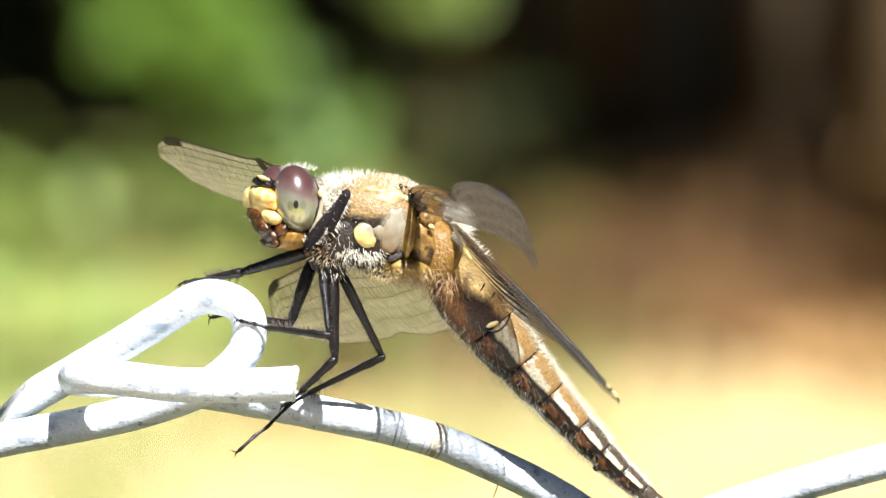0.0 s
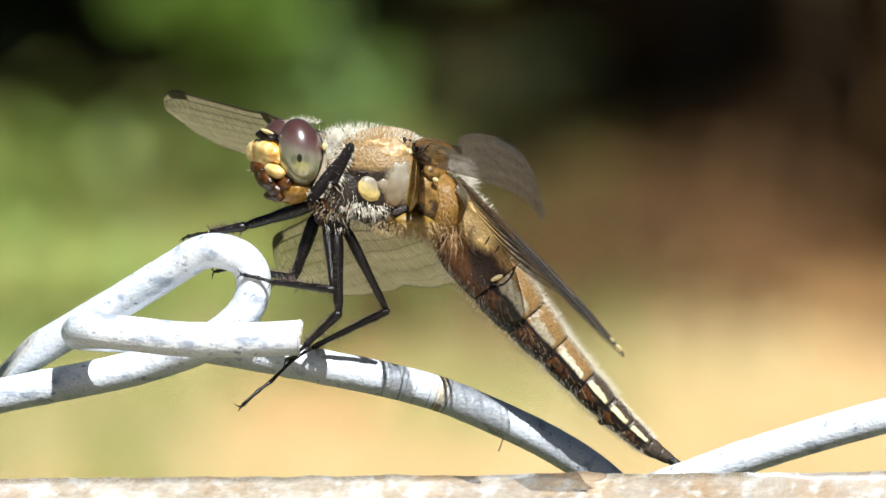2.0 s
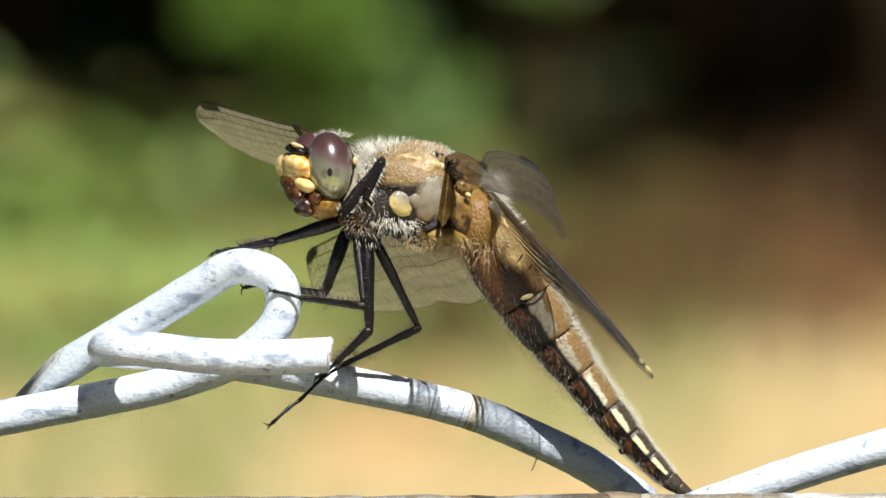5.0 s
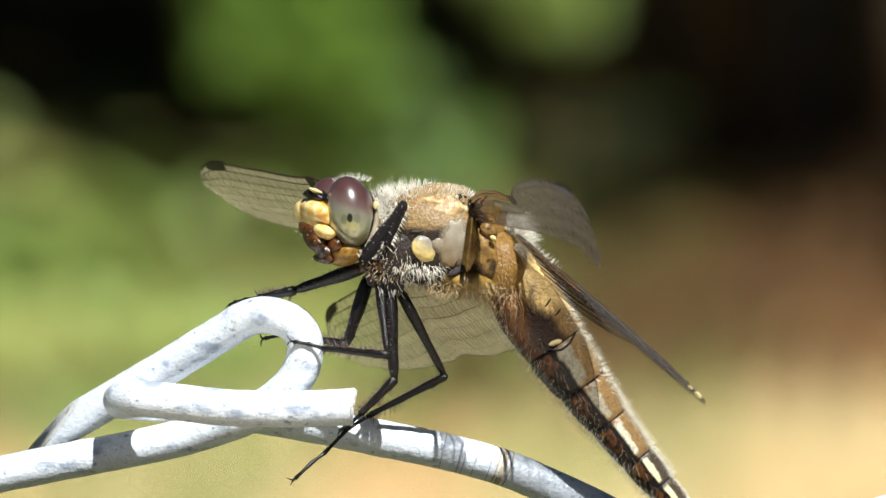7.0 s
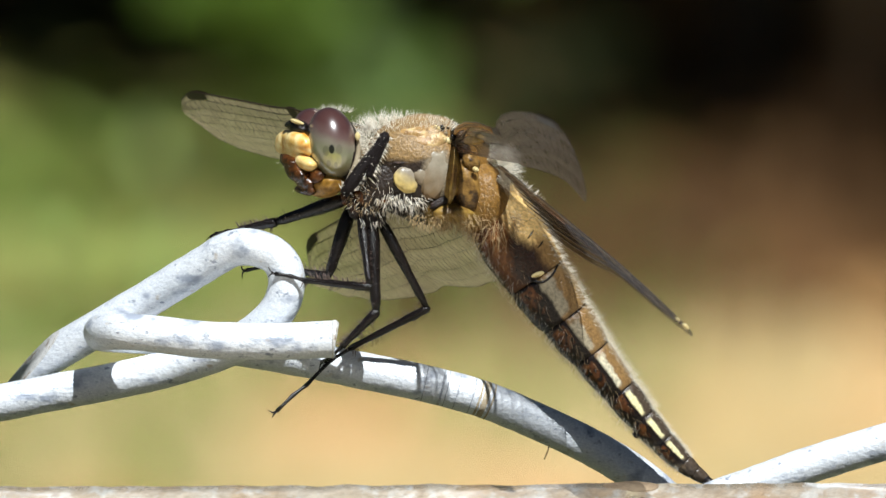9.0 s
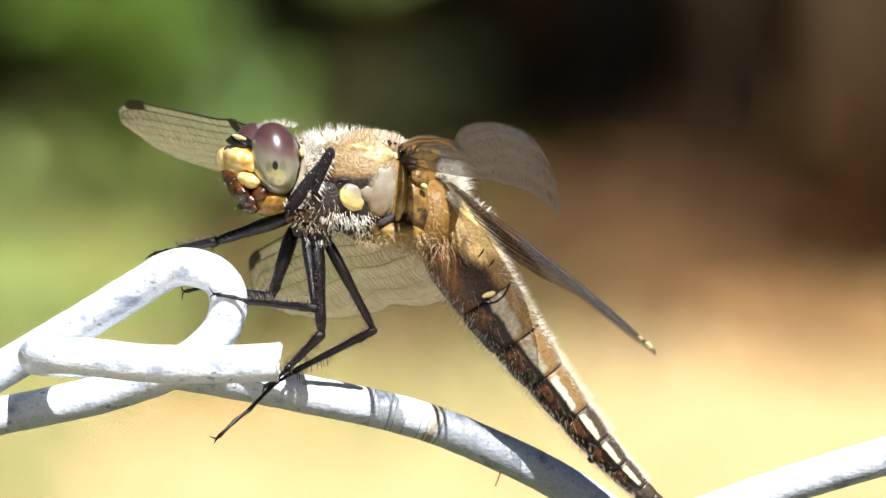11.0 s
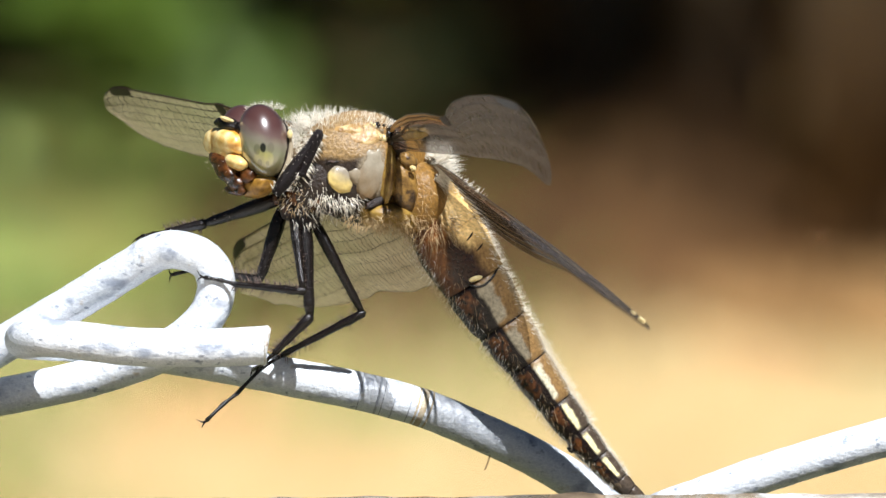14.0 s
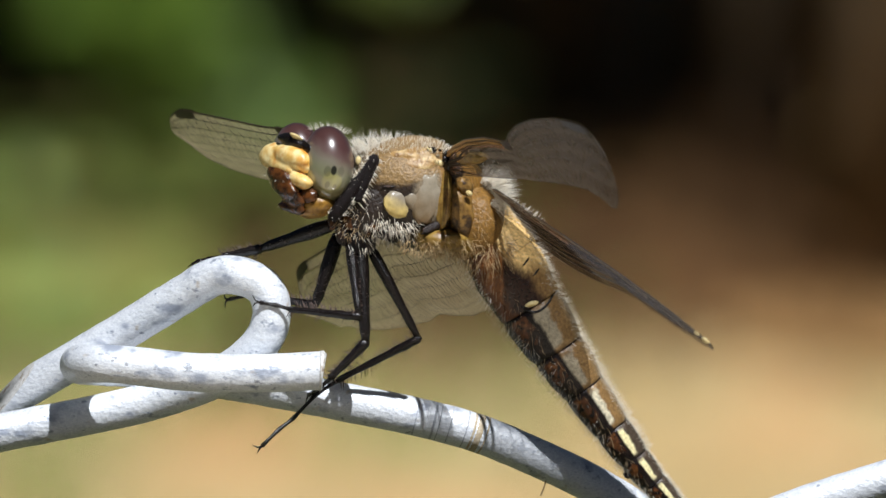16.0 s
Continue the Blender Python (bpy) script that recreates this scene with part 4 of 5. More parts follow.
# ---- legs ----
def leg(label, joints, thick, spines=12, seed=0, skin=BLACK, comb=BRISTLE):
    """joints: hip, knee, ankle and foot places on the sheet, with more between where it bends."""
    rng = random.Random(seed)
    hip, knee, ankle, foot = joints
    bm = bmesh.new()
    p = curve_through([at(*q) for q in hip], 6) if len(hip) > 2 else [at(*hip[0]).lerp(at(*hip[1]), k / 8) for k in range(9)]
    tube(bm, p, [r * UNIT * (1 + 0.07 * noise.noise(Vector((k * 0.9, seed * 3.1, 0)))) for k, r in enumerate(spread([thick[0] * 0.7, thick[0], thick[0] * 1.05, thick[0] * 0.98, thick[0] * 0.86, thick[0] * 0.72, thick[0] * 0.74, thick[0] * 0.45], len(p)))], 12)

    def spine(b, a, c, n, size):
        for k in range(n):
            u = (k + 0.5) / n
            root = a.lerp(c, u)
            side = (c - a).normalized().cross(way(0, -1, 0)).normalized() * rng.choice((-1, 1, 1))
            go = side + (c - a).normalized() * 0.5 + way(0, -0.4 * rng.random(), 0)
            hair(b, root, root + go.normalized() * size * UNIT * rng.uniform(0.7, 1.25), 1.5 * UNIT, rng, 0.05)

    femur = part("leg", bm, skin, dragonfly, label)
    spiny = bmesh.new()
    spine(spiny, p[0], p[-1], spines, thick[0] + 6)
    for k in range(150):
        u = rng.random()
        root = p[0].lerp(p[-1], u)
        go = Vector((rng.gauss(0, 1), rng.gauss(0, 1), rng.gauss(0, 1))).normalized()
        go = go - (p[-1] - p[0]).normalized() * go.dot((p[-1] - p[0]).normalized()) * 0.7
        hair(spiny, root + go * thick[0] * 0.8 * UNIT, root + go * (thick[0] + rng.uniform(2, 7)) * UNIT, 0.45 * UNIT, rng)
    a, c = at(*knee[0]), at(*knee[1])
    bm = bmesh.new()
    back_ = (a - c).normalized() * thick[1] * 0.8 * UNIT
    tube(bm, [a + back_] + [a.lerp(c, k / 12) + way(0, 0, 1) * UNIT * 1.2 * noise.noise(Vector((k * 0.8, seed, 5))) for k in range(13)], [thick[1] * 0.5 * UNIT] + [r * UNIT * (1 + 0.1 * noise.noise(Vector((k * 1.3, seed, 2)))) for k, r in enumerate(spread([thick[1] * 1.2, thick[1] * 1.2, thick[1], thick[1], thick[1] * 0.8, thick[1] * 0.9], 13))], 10)
    spine(spiny, a, c, spines + 26, thick[1] + 11)
    part("shin", bm, skin, femur)
    tagged(part("bristle_fringe", spiny, comb, femur), kind="stuff")
    if ankle:
        bm = bmesh.new()
        q = [at(*k) for k in ankle]
        pts = []
        for u, v in zip(q, q[1:]):
            pts += [u.lerp(v, k / 3) for k in range(3)]
        pts.append(q[-1])
        tube(bm, pts, [thick[2] * UNIT * (1.15 if k % 3 == 0 else 0.85) for k in range(len(pts))], 8)
        end, back = pts[-1], (pts[-1] - pts[-2]).normalized()
        for s in foot:
            claw = curve_through([end, end + back * 6 * UNIT + way(*s) * 3 * UNIT, end + back * 8 * UNIT + way(*s) * 13 * UNIT], 3)
            tube(bm, claw, [r * UNIT for r in spread([2.2, 1.6, 0.4], len(claw))], 6)
        part("foot", bm, BLACK, femur)
    return femur


leg("black spiny front leg folded up behind the head", ([(548, -96, 372), (619, -112, 276)], [(619, -112, 276), (590, -104, 344)], None, ()), (11.5, 8, 3), 60, 1, LEG_BROWN, HAIR)
leg("black leg reaching forward onto the wire loop", ([(556, -45, 378), (432, 10, 416)], [(432, 10, 416), (372, 24, 427)], [(372, 24, 427), (350, 30, 430), (330, 34, 434)], ((-0.2, 0, -1), (-0.6, 0.3, -0.6))), (12, 7, 3.6), 8, 2)
leg("black leg clasping the wire loop", ([(575, -60, 400), (588, -90, 528)], [(588, -90, 528), (478, -41, 514)], [(478, -41, 514), (456, -39, 507), (430, -37, 502)], ((-0.3, 0, 0.8), (-0.3, -0.3, -0.6))), (8.5, 6, 3.6), 16, 3)
leg("black thick leg reaching behind the wire loop", ([(558, -25, 396), (519, -30, 508)], [(519, -30, 508), (440, 30, 494)], [(440, 30, 494), (412, 42, 490), (380, 40, 496)], ((0, 0, 1), (0.1, 0.2, -1))), (12.5, 6, 3.4), 8, 4)
leg("black middle leg standing on the cut wire end", ([(592, -55, 410), (598, -68, 570)], [(598, -68, 570), (540, -60, 626)], [(540, -60, 626), (524, -50, 640), (505, 10, 652)], ((-0.3, 0, -1),)), (13, 7, 3.6), 10, 5)
leg("black hind leg bent over the cut wire end", ([(604, -48, 408), (640, -46, 480), (683, -26, 566)], [(683, -26, 566), (552, 31, 630)], [(552, 31, 630), (516, 6, 652), (478, -20, 690), (456, -30, 706), (428, -38, 732)], ((-0.8, 0, 0.6), (-0.2, 0, -0.5))), (9.5, 6, 3.6), 14, 6)


# ---- wings ----
FORE_W = [(0, .34), (.1, .62), (.3, .86), (.5, .97), (.65, 1.0), (.8, 1.0), (.9, .93), (.96, .72), (1, .24)]
HIND_W = [(0, .55), (.07, .92), (.18, 1.0), (.35, .98), (.5, .9), (.7, .82), (.85, .7), (.94, .5), (1, .16)]


def wing(name, label, length, chord, plan, dark_base, seed, droop=0.0, cover=SKIN, shape=None, brown=0.12, fine=1.0, ink=VEIN):
    """Wing skin, veins and dark cells, in the wing's own space: x along it, y from the leading to the trailing edge."""
    rng = random.Random(seed)
    xs = [p[0] for p in plan]
    ws = [p[1] for p in plan]

    def spot_at(u, v):
        """u along 0..1, v across 0..1 -> the wing's own metres."""
        if shape:
            return shape(u, v, length, chord) * UNIT
        lead = 0.26 * chord * max(0.0, (u - 0.86) / 0.14) ** 2 - 0.05 * chord * math.sin(math.pi * min(1, u * 1.05)) - 0.04 * chord * math.exp(-((u - 0.47) / 0.05) ** 2)
        w = float(np.interp(u, xs, ws)) * chord * (1 + 0.005 * math.sin(u * 60))
        wave = 0.005 * chord * math.cos(v * 22) * (1 - u * 0.5) + 0.06 * chord * math.sin(math.pi * v) * (0.4 + 0.6 * u) + droop * length * u * u
        return Vector((u * length, lead + v * w, wave)) * UNIT

    bm = bmesh.new()
    nu_, nv_ = 64, 44
    grid = [[bm.verts.new(spot_at(i / nu_, j / nv_)) for j in range(nv_ + 1)] for i in range(nu_ + 1)]
    for i in range(nu_):
        for j in range(nv_):
            f = bm.faces.new((grid[i][j], grid[i + 1][j], grid[i + 1][j + 1], grid[i][j + 1]))
            u, v = (i + .5) / nu_, (j + .5) / nv_
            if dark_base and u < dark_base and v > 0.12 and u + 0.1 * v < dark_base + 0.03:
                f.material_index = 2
            elif u < 0.16 or (u < 0.45 and v < brown):
                f.material_index = 1
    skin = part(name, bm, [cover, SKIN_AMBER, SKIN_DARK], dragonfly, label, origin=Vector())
    ZERO[skin.name] = Vector()
    bm = bmesh.new()

    def vein(pts, r):
        tube(bm, pts, r if isinstance(r, list) else [r * UNIT] * len(pts), 3, cap=False)

    longs = [0.0, 0.055, 0.11, 0.2, 0.3, 0.41, 0.52, 0.64, 0.76, 0.88, 1.0]
    thick = [2.6, 1.2, 1.5, 0.8, 0.9, 0.65, 0.7, 0.55, 0.55, 0.45, 0.9]

    def bowed(v, u):
        """Long veins bow towards the trailing edge near the tip."""
        if v in (0.0, 1.0) or v < 0.12:
            return v
        return min(1.0, v + 0.25 * v * u * u)

    for v, r in zip(longs, thick):
        top = 0.46 if v == 0.055 else 0.985 if v < 1 else 1.0
        n = 60
        pts = []
        for k in range(n + 1):
            u = top * k / n
            b = bowed(v, u)
            pts.append(spot_at(u, b))
            if b >= 1.0 and v < 1:
                break
        if len(pts) > 2:
            vein(pts, [r * fine * UNIT * (1 - 0.5 * k / n) for k in range(len(pts))])
    for j, (v0, v1) in enumerate(zip(longs, longs[1:])):
        step = (0.034, 0.034, 0.036, 0.026, 0.022, 0.02, 0.018, 0.016, 0.015, 0.014)[j]
        u = 0.05
        while u < 0.985:
            a, b = bowed(v0, u), bowed(v1, u)
            if v1 == 0.055 and u > 0.46:
                b = bowed(0.11, u)
            if v0 == 0.055 and u > 0.46:
                u += step
                continue
            if a < 1.0:
                sl = rng.gauss(0, 0.15) * step
                vein([spot_at(u, a), spot_at(min(1, u + step * 0.35 + sl), (a + b) / 2), spot_at(min(1, u + sl), b)], fine * (0.42 if shape else 0.5))
            u += step * rng.uniform(0.85, 1.15)
    part("venation", bm, ink, skin, "fine wing venation")

    def cell(nm, u0, u1, v0, v1, mat, lift, lab):
        b = bmesh.new()
        rows = []
        for k in range(9):
            u = u0 + (u1 - u0) * k / 8
            rows.append([[b.verts.new(spot_at(u, v0 + (v1 - v0) * q / 3 * (math.sin(math.pi * (0.12 + 0.76 * k / 8)) ** 0.4)) + Vector((0, 0, s * lift * UNIT))) for q in range(4)] for s in (-1, 1)])
        for m in range(8):
            for s in (0, 1):
                for q in range(3):
                    b.faces.new((rows[m][s][q], rows[m + 1][s][q], rows[m + 1][s][q + 1], rows[m][s][q + 1]))
        part(nm, b, mat, skin, lab)

    if dark_base < 0.2:
        cell("wing_spot", 0.84, 0.935, -0.01, 0.1, STIGMA, 2.2, "dark brown cell near the wing tip")
    if dark_base < 0.2:
        cell("wing_spot", 0.455, 0.49, -0.01, 0.2, STIGMA, 1.8, "dark mark at mid wing")
    b = bmesh.new()
    for v in (0.02, 0.1):
        pts = [spot_at(0.45 * k / 20, v) for k in range(21)]
        tube(b, pts, [3.2 * UNIT * (1 - 0.5 * k / 20) for k in range(21)], 6)
    part("leading_vein", b, STIGMA if dark_base > 0.2 else VEIN_AMBER, skin, "dark leading veins" if dark_base > 0.2 else "amber leading veins")
    return skin


def fore_shape(u, v, length, chord):
    """A cambered wing whose outer half is raised along the leading edge."""
    lead = float(np.interp(u, (0, .1, .22, .36, .45, .48, .53, .6, .7, .82, .92, .96, 1), (0, -9, -13, -6, 8, 14, 4, -3, 0, 16, 42, 72, 118)))
    trail = float(np.interp(u, (0, .1, .3, .5, .75, .9, .95, .985, 1), (22, 40, 72, 99, 136, 170, 174, 162, 146)))
    high = float(np.interp(u, (0, .47, .75, .95, 1), (0, 14, 44, 64, 62))) * (1 - ((lead + v * (trail - lead)) / 180) ** 2) - 22 * v * max(0.0, 1 - u / 0.4)
    return Vector((u * length, lead + v * (trail - lead), high + 0.8 * math.cos(v * 24)))


def hind_shape(u, v, length, chord):
    """A pleated wing held nearly flat, its base twisted open."""
    w = float(np.interp(u, (0, .07, .18, .5, .8, .95, 1), (.55, .92, 1, .97, .92, .85, .7))) * chord
    fold = float(np.interp(u, (0, .1, .7, .9, 1), (1.5, 4.0, 5.0, 3.0, 0.8)))
    return Vector((u * length, v * w, 6 * max(0.0, math.sin(math.pi * v)) ** 0.3 + fold * math.cos(v * 46) - 24 * v * max(0.0, 1 - u / 0.36)))


near_fore = wing("forewing", "near forewing, smoky clear with a dark tip cell", 690, 170, FORE_W, 0, 1, 0.0, SKIN_SMOKE, fore_shape, brown=0.26, fine=0.75)
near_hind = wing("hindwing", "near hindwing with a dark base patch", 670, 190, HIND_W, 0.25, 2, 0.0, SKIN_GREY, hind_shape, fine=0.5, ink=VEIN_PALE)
far_fore = wing("forewing", "far forewing, clear with a dark tip cell", 690, 156, FORE_W, 0, 3, -0.014, fine=1.0)
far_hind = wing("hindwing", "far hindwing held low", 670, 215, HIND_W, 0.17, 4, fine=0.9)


def wing_roots():
    """Branching dark veins at the near forewing's base, bristles and a pale tip on the near hindwing."""
    def on_fore(u, v):
        return fore_shape(u, v, 690, 170) * UNIT + Vector((0, 0, 2 * UNIT))

    for run, wide in (([(0, .5), (.08, .42), (.18, .2), (.3, .1), (.46, .03)], 4), ([(.08, .42), (.2, .4), (.32, .22), (.44, .14)], 2.6), ([(0, .6), (.14, .62), (.3, .58), (.44, .5)], 3), ([(.02, .8), (.12, .95), (.2, .98)], 2.4)):
        b = bmesh.new()
        pts = curve_through([on_fore(u, v) for u, v in run], 5)
        tube(b, pts, [r * UNIT for r in spread([wide * 1.1, wide * 0.55, wide * 0.35, wide * 0.22], len(pts))], 7)
        part("root_vein", b, DARK, near_fore, "dark brown branching root vein")
    b = bmesh.new()
    pts = [on_fore(u, v) for u, v in ((.10, .55), (.16, .5), (.22, .5), (.27, .5))]
    tube(b, pts, [r * UNIT for r in (5, 10, 9, 3)], 10)
    part("root_lobe", b, OLIVE, near_fore, "amber-yellow root lobe")
    rng = random.Random(12)
    b = bmesh.new()
    for k in range(46):
        root = hind_shape(rng.uniform(0.03, 0.3), rng.choice((0.0, 0.03, 0.06)), 670, 190) * UNIT
        hair(b, root, root + Vector((rng.uniform(-2, 6), rng.uniform(-3, 3), rng.uniform(6, 15))) * UNIT, 0.6 * UNIT, rng, 0.05)
    tagged(part("bristle_fringe", b, HAIR, near_hind), kind="stuff")
    for u, v, size in ((0.985, 0.9, 6), (0.97, 0.75, 4)):
        b = bmesh.new()
        mid = hind_shape(u, v, 670, 190) * UNIT
        bmesh.ops.create_uvsphere(b, u_segments=12, v_segments=8, radius=size * UNIT, matrix=Matrix.Translation(mid) @ Matrix.Diagonal((1.5, 1.2, 0.6, 1)))
        part("wing_spot", b, CREAM, near_hind, "pale cell at the wing tip")


wing_roots()
NEAR_FORE = Vector((735, -75, 272))
NEAR_HIND = Vector((806, -72, 332))
FAR_FORE = Vector((664, 25, 277))
FAR_HIND = Vector((742, 35, 335))


def wing_pose(root, base, tip, chord, open_=0.01):
    """Pose of a wing in the dragonfly's space, from its base and tip on the sheet and the way across it (z up)."""
    b = at(*base)
    s = (root.inverted() @ at(*tip) - b).normalized()
    if chord:
        c = root.inverted().to_3x3() @ way(*chord)
    else:
        # held almost edge-on to the viewer
        c = way(0, 1, 0) - s * s.dot(way(0, 1, 0)) + way(-open_, 0, -open_)
    c = (c - s * c.dot(s)).normalized()
    n = s.cross(c)
    m = Matrix((s, c, n)).transposed().to_4x4()
    m.translation = b - PIVOT
    return m


def body_pose(turn):
    """The dragonfly tipped by `turn` degrees about its feet, head down to the left."""
    axis = way(0, 1, 0)
    return Matrix.Translation(PIVOT) @ Matrix.Rotation(radians(-turn), 4, axis) @ Matrix.Translation(-PIVOT)


# ================= behind: weeds, litter, shrubs added for shade ===
def leaf_mesh(bm, place, size, rng, up_bias=0.5, wide=0.5):
    """One small leaf of two bent halves."""
    n = Vector((rng.gauss(0, 1), rng.gauss(0, 1) - 0.5, rng.gauss(0, 1) + up_bias)).normalized()
    s = n.orthogonal().normalized()
    s = (Matrix.Rotation(rng.uniform(0, 6.28), 3, n) @ s)
    c = n.cross(s)
    q = [place - s * size, place - s * size * 0.2 + c * size * wide, place + s * size, place - s * size * 0.2 - c * size * wide, place + n * size * 0.12]
    v = [bm.verts.new(p) for p in q]
    for k in range(4):
        bm.faces.new((v[k], v[(k + 1) % 4], v[4]))


def weed(x, y, high, radius, leaves, size, mat, seed, label):
    """A leafy weed: thin stems from one root to a loose crown round the height `high`."""
    rng = random.Random(seed)
    base = thing("weed", (x, y, 0.0), label, "plant", group="weeds behind the fence")
    crown = bmesh.new()
    root = Vector((x, y, 0))
    for k in range(6):
        top = Vector((x + rng.gauss(0, 0.5) * radius, y + rng.gauss(0, 0.4) * radius, max(0.012, high + rng.gauss(0, 0.4) * radius)))
        pts = curve_through([root, root.lerp(top, 0.55) + Vector((rng.gauss(0, 0.004), rng.gauss(0, 0.004), 0)), top], 4)
        stem = bmesh.new()
        tube(stem, pts, spread([0.0009, 0.0007, 0.0004], len(pts)), 5)
        part("stem", stem, LEAF_DULL, base)
    for j in range(leaves):
        p = Vector((x + rng.gauss(0, 0.5) * radius, y + rng.gauss(0, 0.4) * radius, high + rng.gauss(0, 0.5) * radius))
        p.z = max(p.z, 0.008)
        leaf_mesh(crown, p, size * rng.uniform(0.6, 1.3), rng)
    part("crown", crown, mat, base)
    return base


def patch(name, mat, cx, cy, rx, ry, z, label, seed):
    """A thin uneven bed of litter on the ground."""
    bm = bmesh.new()
    n = 72
    mid = bm.verts.new((cx, cy, z + 0.004))
    ring = []
    for k in range(n):
        a = 6.28319 * k / n
        w = 1 + 0.16 * noise.noise(Vector((math.cos(a) * 3, math.sin(a) * 3, seed)))
        ring.append(bm.verts.new((cx + rx * w * math.cos(a), cy + ry * w * math.sin(a), z)))
    for k in range(n):
        bm.faces.new((mid, ring[k], ring[(k + 1) % n]))
    tagged(part(name, bm, mat), label, "litter", kind="stuff")


def shrub(cx, cy, rx, ry, leaves, seed):
    """A broad dome of leaves on many stems, added out of view to shade the ground; its underside hangs clear of it."""
    rng = random.Random(seed)
    base = thing("shrub", (cx, cy, 0.0), "shrub added to shade the ground, its dark crown out of view", "shrub", group="shrubs behind the fence")
    for k in range(14):
        a = rng.uniform(0, 6.28)
        foot = Vector((cx + rng.gauss(0, 0.12), cy + rng.gauss(0, 0.1), 0.0))
        top = foot + Vector((math.cos(a) * 0.6 * rx, math.sin(a) * 0.6 * ry, rng.uniform(0.8, 1.3)))
        pts = curve_through([foot, foot.lerp(top, 0.4) + Vector((0, 0, 0.25)), top], 6)
        stem = bmesh.new()
        tube(stem, pts, spread([0.02, 0.012, 0.004], len(pts)), 7)
        part("stem", stem, BARK, base)
    crown = bmesh.new()
    for k in range(leaves):
        a, r = rng.uniform(0, 6.2832), math.sqrt(rng.random())
        x, y = cx + rx * r * math.cos(a), cy + ry * r * math.sin(a)
        z = rng.uniform(0.32, 0.5 + 1.1 * math.sqrt(max(0, 1 - r * r))) + 0.05 * noise.noise(Vector((x * 4, y * 4, 0)))
        leaf_mesh(crown, Vector((x, y, z)), rng.uniform(0.035, 0.065), rng, up_bias=1.2)
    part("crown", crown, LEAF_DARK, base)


def background():
    rng = random.Random(3)
    patch("dry_straw", STRAW, 0.1, 4.9, 1.3, 0.85, 0.001, "trampled dry straw in full sun", 5)
    patch("green_turf", TURF, -0.17, 5.24, 0.20, 0.22, 0.017, "short yellow-green turf in the sun", 7)
    patch("leaf_litter", SOIL, 0.45, 6.6, 1.9, 1.26, 0.012, "dark leaf litter in the shade under a shrub", 1)
    patch("bare_earth", EARTH, 0.38, 5.26, 0.40, 0.24, 0.008, "reddish-brown bare earth beside dry grass", 2)
    patch("bare_earth", DRY_EARTH, 0.30, 5.05, 0.17, 0.08, 0.010, "golden bare earth at the edge of dry grass", 9)
    # four added shrubs, crowns above the view, keep sun off the far ground
    shrub(0.60, 6.27, 1.05, 1.335, 320, 41)
    shrub(0.12, 5.50, 0.15, 0.50, 340, 44)
    shrub(0.32, 5.30, 0.13, 0.42, 200, 45)
    shrub(-0.46, 5.73, 0.75, 0.74, 5600, 42)
    for x, y, h, r, nl, sz, mat, sd, label in WEEDS:
        weed(x, y, h, r, nl, sz, mat, sd, label)
    grass, green = bmesh.new(), bmesh.new()
    for k in range(9000):
        x, y = rng.uniform(-0.45, 0.45), rng.uniform(4.5, 5.4)
        lean = Vector((rng.gauss(0, 0.4), rng.gauss(0, 0.4), 1)).normalized()
        h = rng.uniform(0.006, 0.022)
        side = lean.cross(Vector((rng.gauss(0, 1), rng.gauss(0, 1), 0))).normalized() * rng.uniform(0.001, 0.002)
        lush = 0.9 * noise.noise(Vector((x * 9, y * 5, 0))) + (0.03 - x) * 6 + (y - 5.0) * 1.2
        if lush < 0.0 and y > 5.05 and x > 0.1:
            continue
        b = green if lush > 0.15 else grass
        h *= 1.6 if lush > 0.15 else 1.0
        r = Vector((x, y, 0))
        q = [b.verts.new(r - side), b.verts.new(r + side), b.verts.new(r + lean * h * 0.6 + side * 0.6), b.verts.new(r + lean * h + Vector((0, 0, -h * 0.1)))]
        b.faces.new(q)
    stalks = bmesh.new()
    for k in range(1600):
        x = rng.uniform(-0.05, 0.42)
        y = rng.triangular(4.95, 5.2 + 1.6 * max(0, x), 5.1 + 0.9 * max(0, x))
        h = rng.uniform(0.006, 0.06) * (0.5 + 0.5 * rng.random())
        lean = Vector((rng.gauss(0, 0.25), rng.gauss(0, 0.25), 1)).normalized()
        side = Vector((1, rng.gauss(0, 0.5), 0)).normalized() * rng.uniform(0.0008, 0.0022)
        r = Vector((x, y, 0))
        stalks.faces.new([stalks.verts.new(r - side), stalks.verts.new(r + side), stalks.verts.new(r + lean * h + side * 0.5), stalks.verts.new(r + lean * h * 1.05 - side * 0.3)])
    tagged(part("dry_stalks", stalks, BLADE_BROWN), "thin brown dry stalks", "grass", kind="stuff")
    tagged(part("dry_grass", grass, BLADE), "sparse dry straw grass", "grass", kind="stuff")
    tagged(part("green_grass", green, BLADE_GREEN), "patches of yellow-green grass", "grass", kind="stuff")


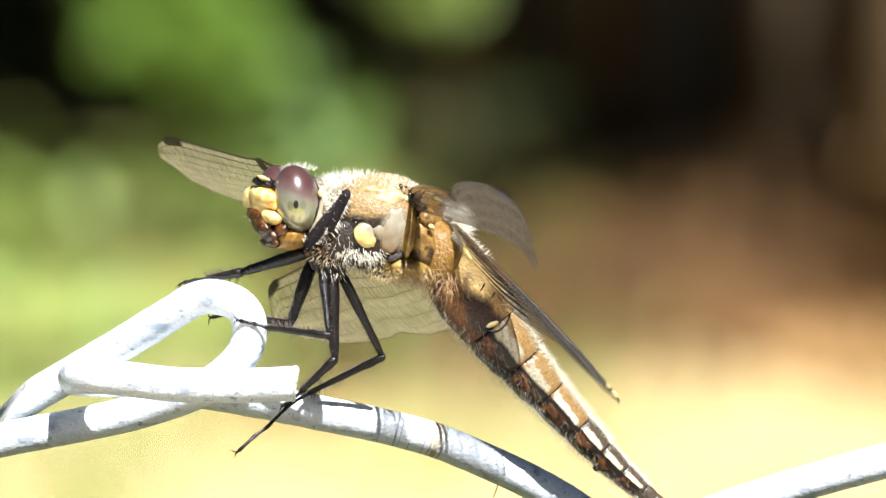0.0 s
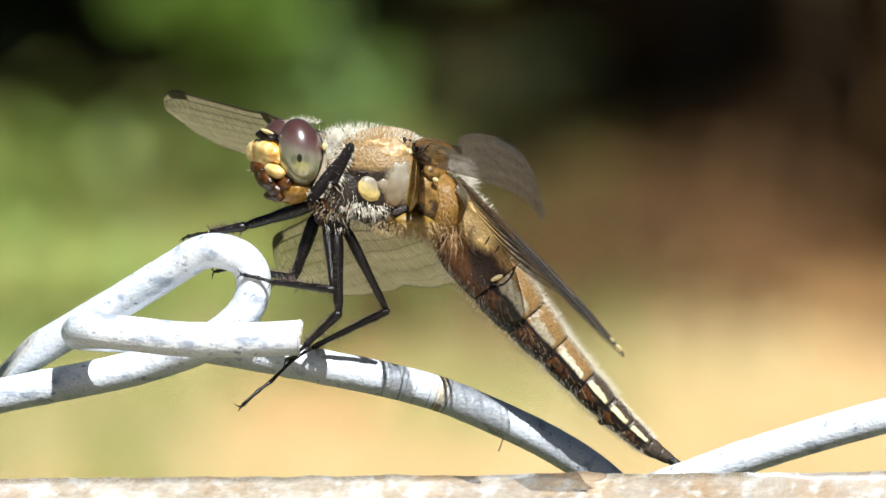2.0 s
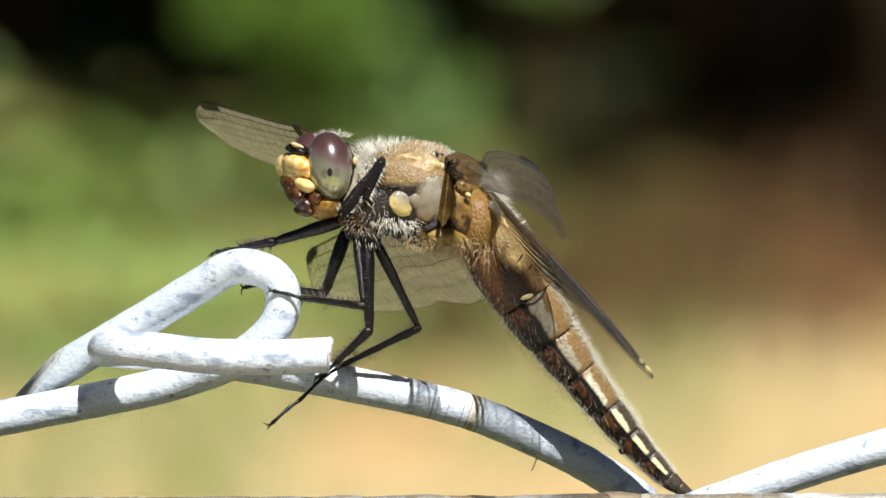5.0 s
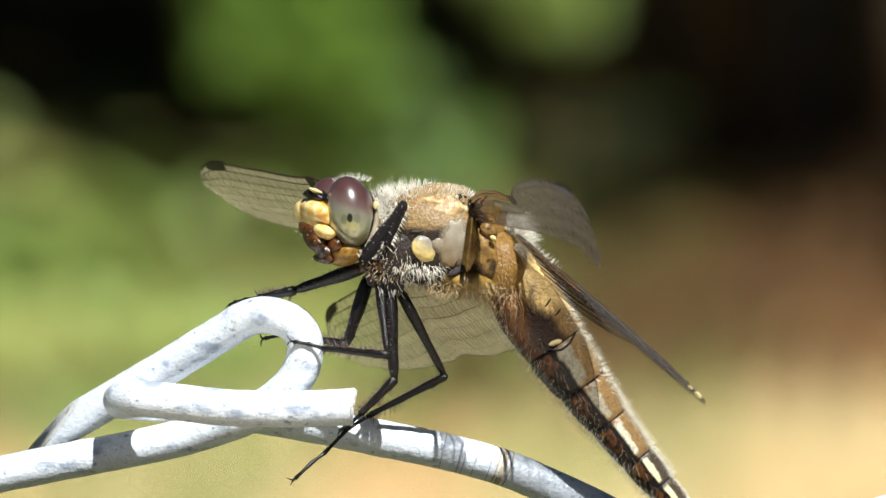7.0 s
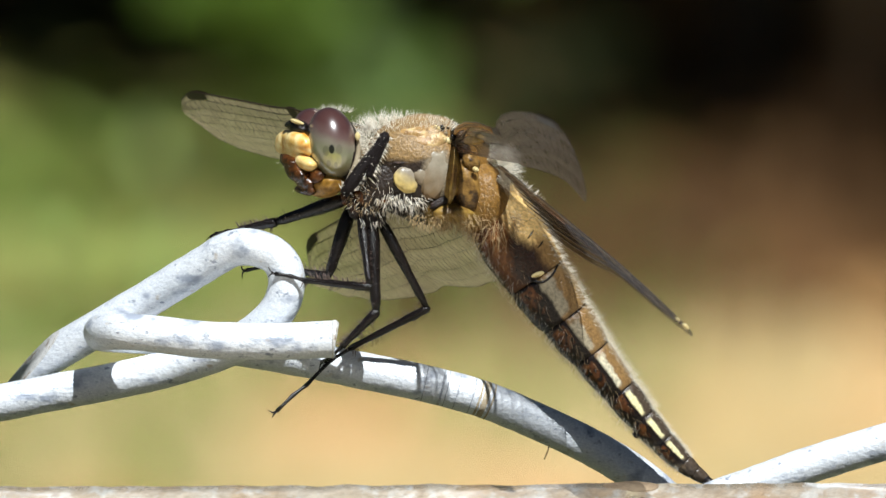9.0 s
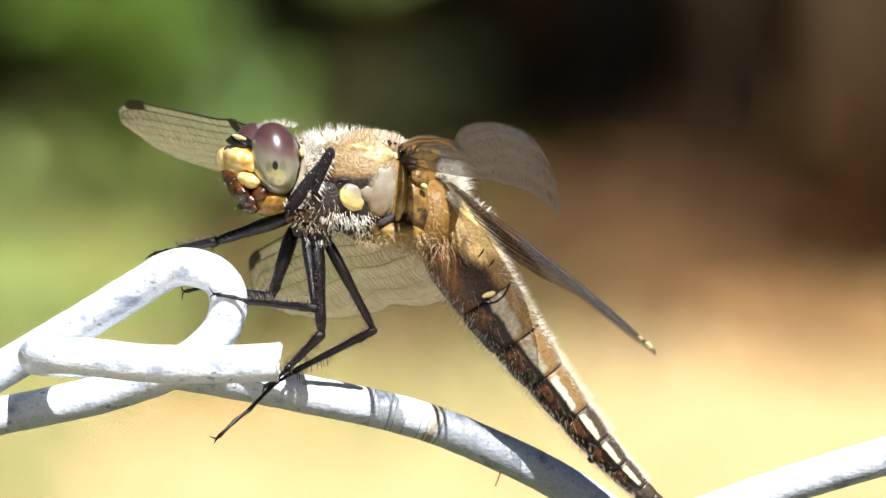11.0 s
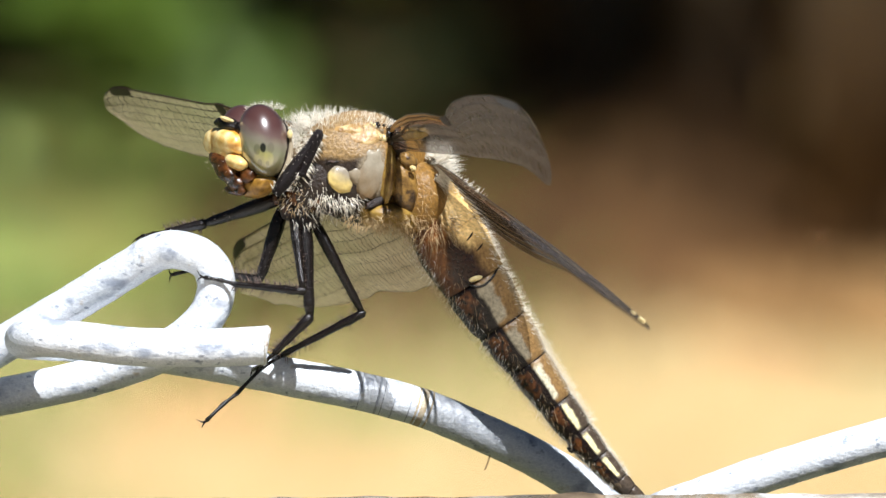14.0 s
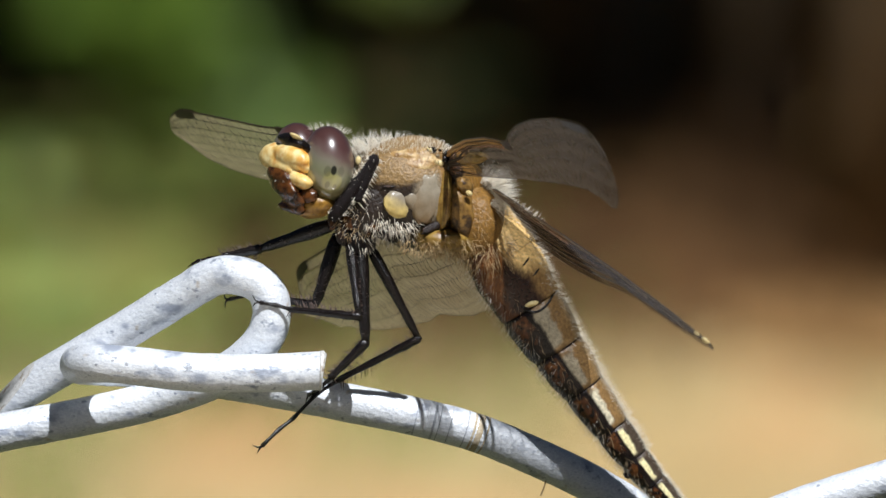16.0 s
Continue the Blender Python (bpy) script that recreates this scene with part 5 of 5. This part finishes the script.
LIT = "leafy green weed in the sun behind the fence"
# these weeds' dark leaf colour stands for shade and covers lit soil
SHADE = "dark-leaved weed standing in for a shaded gap"
DIM = "dull olive weed at the edge of the shade"
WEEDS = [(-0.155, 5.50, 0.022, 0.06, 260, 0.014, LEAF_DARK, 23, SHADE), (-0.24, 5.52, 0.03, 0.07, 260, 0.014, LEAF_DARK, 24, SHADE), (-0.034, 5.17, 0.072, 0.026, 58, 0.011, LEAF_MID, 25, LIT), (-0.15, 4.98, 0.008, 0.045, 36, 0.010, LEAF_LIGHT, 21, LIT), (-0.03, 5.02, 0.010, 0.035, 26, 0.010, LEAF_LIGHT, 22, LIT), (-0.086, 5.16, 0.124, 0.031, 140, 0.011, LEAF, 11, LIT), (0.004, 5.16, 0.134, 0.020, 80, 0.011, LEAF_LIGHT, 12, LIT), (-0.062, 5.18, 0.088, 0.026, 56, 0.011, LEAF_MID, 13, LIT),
         (-0.070, 5.18, 0.062, 0.026, 80, 0.011, LEAF_LIGHT, 14, LIT), (-0.150, 5.14, 0.022, 0.040, 90, 0.011, LEAF_LIGHT, 15, LIT), (-0.032, 5.18, 0.020, 0.030, 50, 0.011, LEAF_MID, 16, DIM),
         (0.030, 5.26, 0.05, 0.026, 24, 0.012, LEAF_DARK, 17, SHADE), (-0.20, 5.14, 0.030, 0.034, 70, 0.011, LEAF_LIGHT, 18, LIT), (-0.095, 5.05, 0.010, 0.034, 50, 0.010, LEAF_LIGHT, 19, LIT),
         (-0.006, 5.055, 0.008, 0.028, 16, 0.010, LEAF, 26, LIT)]
background()



# ================= what moves =================
BODY_TURN = [(0.0, 0.0), (5.55, 0.0), (5.85, 1.29), (11.1, 1.25), (11.4, 0.0), (11.75, 0.0), (12.3, 1.2), (16.0, 1.29)]
TAIL_TURN = [(0.0, 0.0), (3.2, 0.0), (5.3, 4.7), (8.7, 5.5), (11.0, 5.3), (11.5, 5.0), (12.5, 7.3), (14.5, 8.0), (16.0, 8.0)]
HEAD_TURN = [(0.0, 0.0), (15.83, 0.0), (15.9, 0.15), (16.0, 1.0)]
# how far the near hindwing opens towards the viewer
HIND_OPEN = [(0.0, 0.022), (5.5, 0.022), (5.9, 0.012), (11.05, 0.012), (11.5, 0.02), (12.0, 0.012), (16.0, 0.01)]
# wing tips on the sheet, time by time
NEAR_HIND_TIP = [(0.0, 1098, 627), (2.0, 1097, 627), (3.0, 1087, 632), (5.5, 1087, 632), (5.9, 1105, 585), (8.5, 1113, 588), (11.05, 1125, 584), (11.5, 1117, 607), (12.0, 1120, 591),
                 (12.4, 1119, 573), (14.5, 1129, 571), (15.6, 1131, 571), (16.0, 1139, 563)]
NEAR_FORE_MARK = [(0.0, 844, 257), (1.5, 850, 255), (3.0, 844, 256), (5.5, 828, 260), (5.9, 835, 231), (8.5, 837, 235), (11.05, 864, 229), (11.5, 874, 241), (12.0, 866, 231),
                  (12.4, 857, 219), (14.5, 866, 215), (15.6, 869, 214), (16.0, 877, 212)]
FAR_FORE_TIP = [(0.0, 282, 179), (1.5, 282, 180), (3.0, 293, 174), (5.5, 287, 177), (5.9, 252, 221), (6.6, 268, 206), (8.5, 270, 204), (11.05, 273, 193), (11.5, 270, 185),
                (12.0, 266, 197), (12.4, 263, 208), (13.5, 270, 201), (15.6, 271, 199), (16.0, 286, 197)]
FAR_HIND_MARK = [(0.0, 490, 435), (3.0, 490, 431), (5.5, 496, 432), (5.9, 472, 459), (6.6, 490, 448), (8.5, 490, 444), (11.05, 494, 439), (11.5, 484, 431), (12.0, 485, 443),
                 (12.4, 486, 453), (14.5, 489, 447), (15.6, 491, 447), (16.0, 501, 444)]


def turn_at(rows, t):
    return float(np.interp(t, [r[0] for r in rows], [r[1] for r in rows]))


def reach(base, mark, share, length, depth_sign):
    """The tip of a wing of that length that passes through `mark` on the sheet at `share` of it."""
    vx, vz, deep = (mark[0] - base.x) / share, (mark[1] - base.z) / share, 0.0
    for k in range(4):
        # the nearer the tip, the larger it shows
        deep = depth_sign * math.sqrt(max(1.0, length ** 2 - vx ** 2 - vz ** 2))
        grow = 1 + (base.y + deep * share) * UNIT / 1.6
        vx = ((mark[0] - 784) * grow + 784 - base.x) / share
        vz = ((mark[1] - 441) * grow + 441 - base.z) / share
    return base.x + vx, base.y + deep, base.z + vz


def motions():
    rows = []
    for t, a in BODY_TURN:
        rows.append((t, body_pose(a) @ Matrix.Translation(PIVOT)))
    walk(dragonfly, rows)
    rows = []
    for t, a in TAIL_TURN:
        m = Matrix.Rotation(radians(a), 4, way(0, 1, 0))
        m.translation = HINGE - PIVOT
        rows.append((t, m))
    walk(rear, rows)
    rows = []
    for t, a in HEAD_TURN:
        m = Matrix.Rotation(radians(8.0 * a), 4, way(0, 1, 0)) @ Matrix.Rotation(radians(14.0 * a), 4, way(0, 0, 1))
        m.translation = NECK - PIVOT
        rows.append((t, m))
    walk(skull, rows)
    for ob, base, marks, share, length, sign, chord in (
            (near_hind, NEAR_HIND, NEAR_HIND_TIP, 1.355, 670, -1, None),
            (near_fore, NEAR_FORE, [(s, x - 34, z + 26) for s, x, z in NEAR_FORE_MARK], 0.75, 690, -1, (116, 18, -122)),
            (far_fore, FAR_FORE, FAR_FORE_TIP, 0.938, 690, 1, (0.55, 0.46, -0.64)),
            (far_hind, FAR_HIND, FAR_HIND_MARK, 0.87, 670, 1, (0.646, 0.142, -0.75))):
        rows = []
        for t, x, z in marks:
            root = body_pose(turn_at(BODY_TURN, t))
            rows.append((t, wing_pose(root, base, reach(base, (x, z), share, length, sign), chord, turn_at(HIND_OPEN, t))))
        walk(ob, rows)


motions()
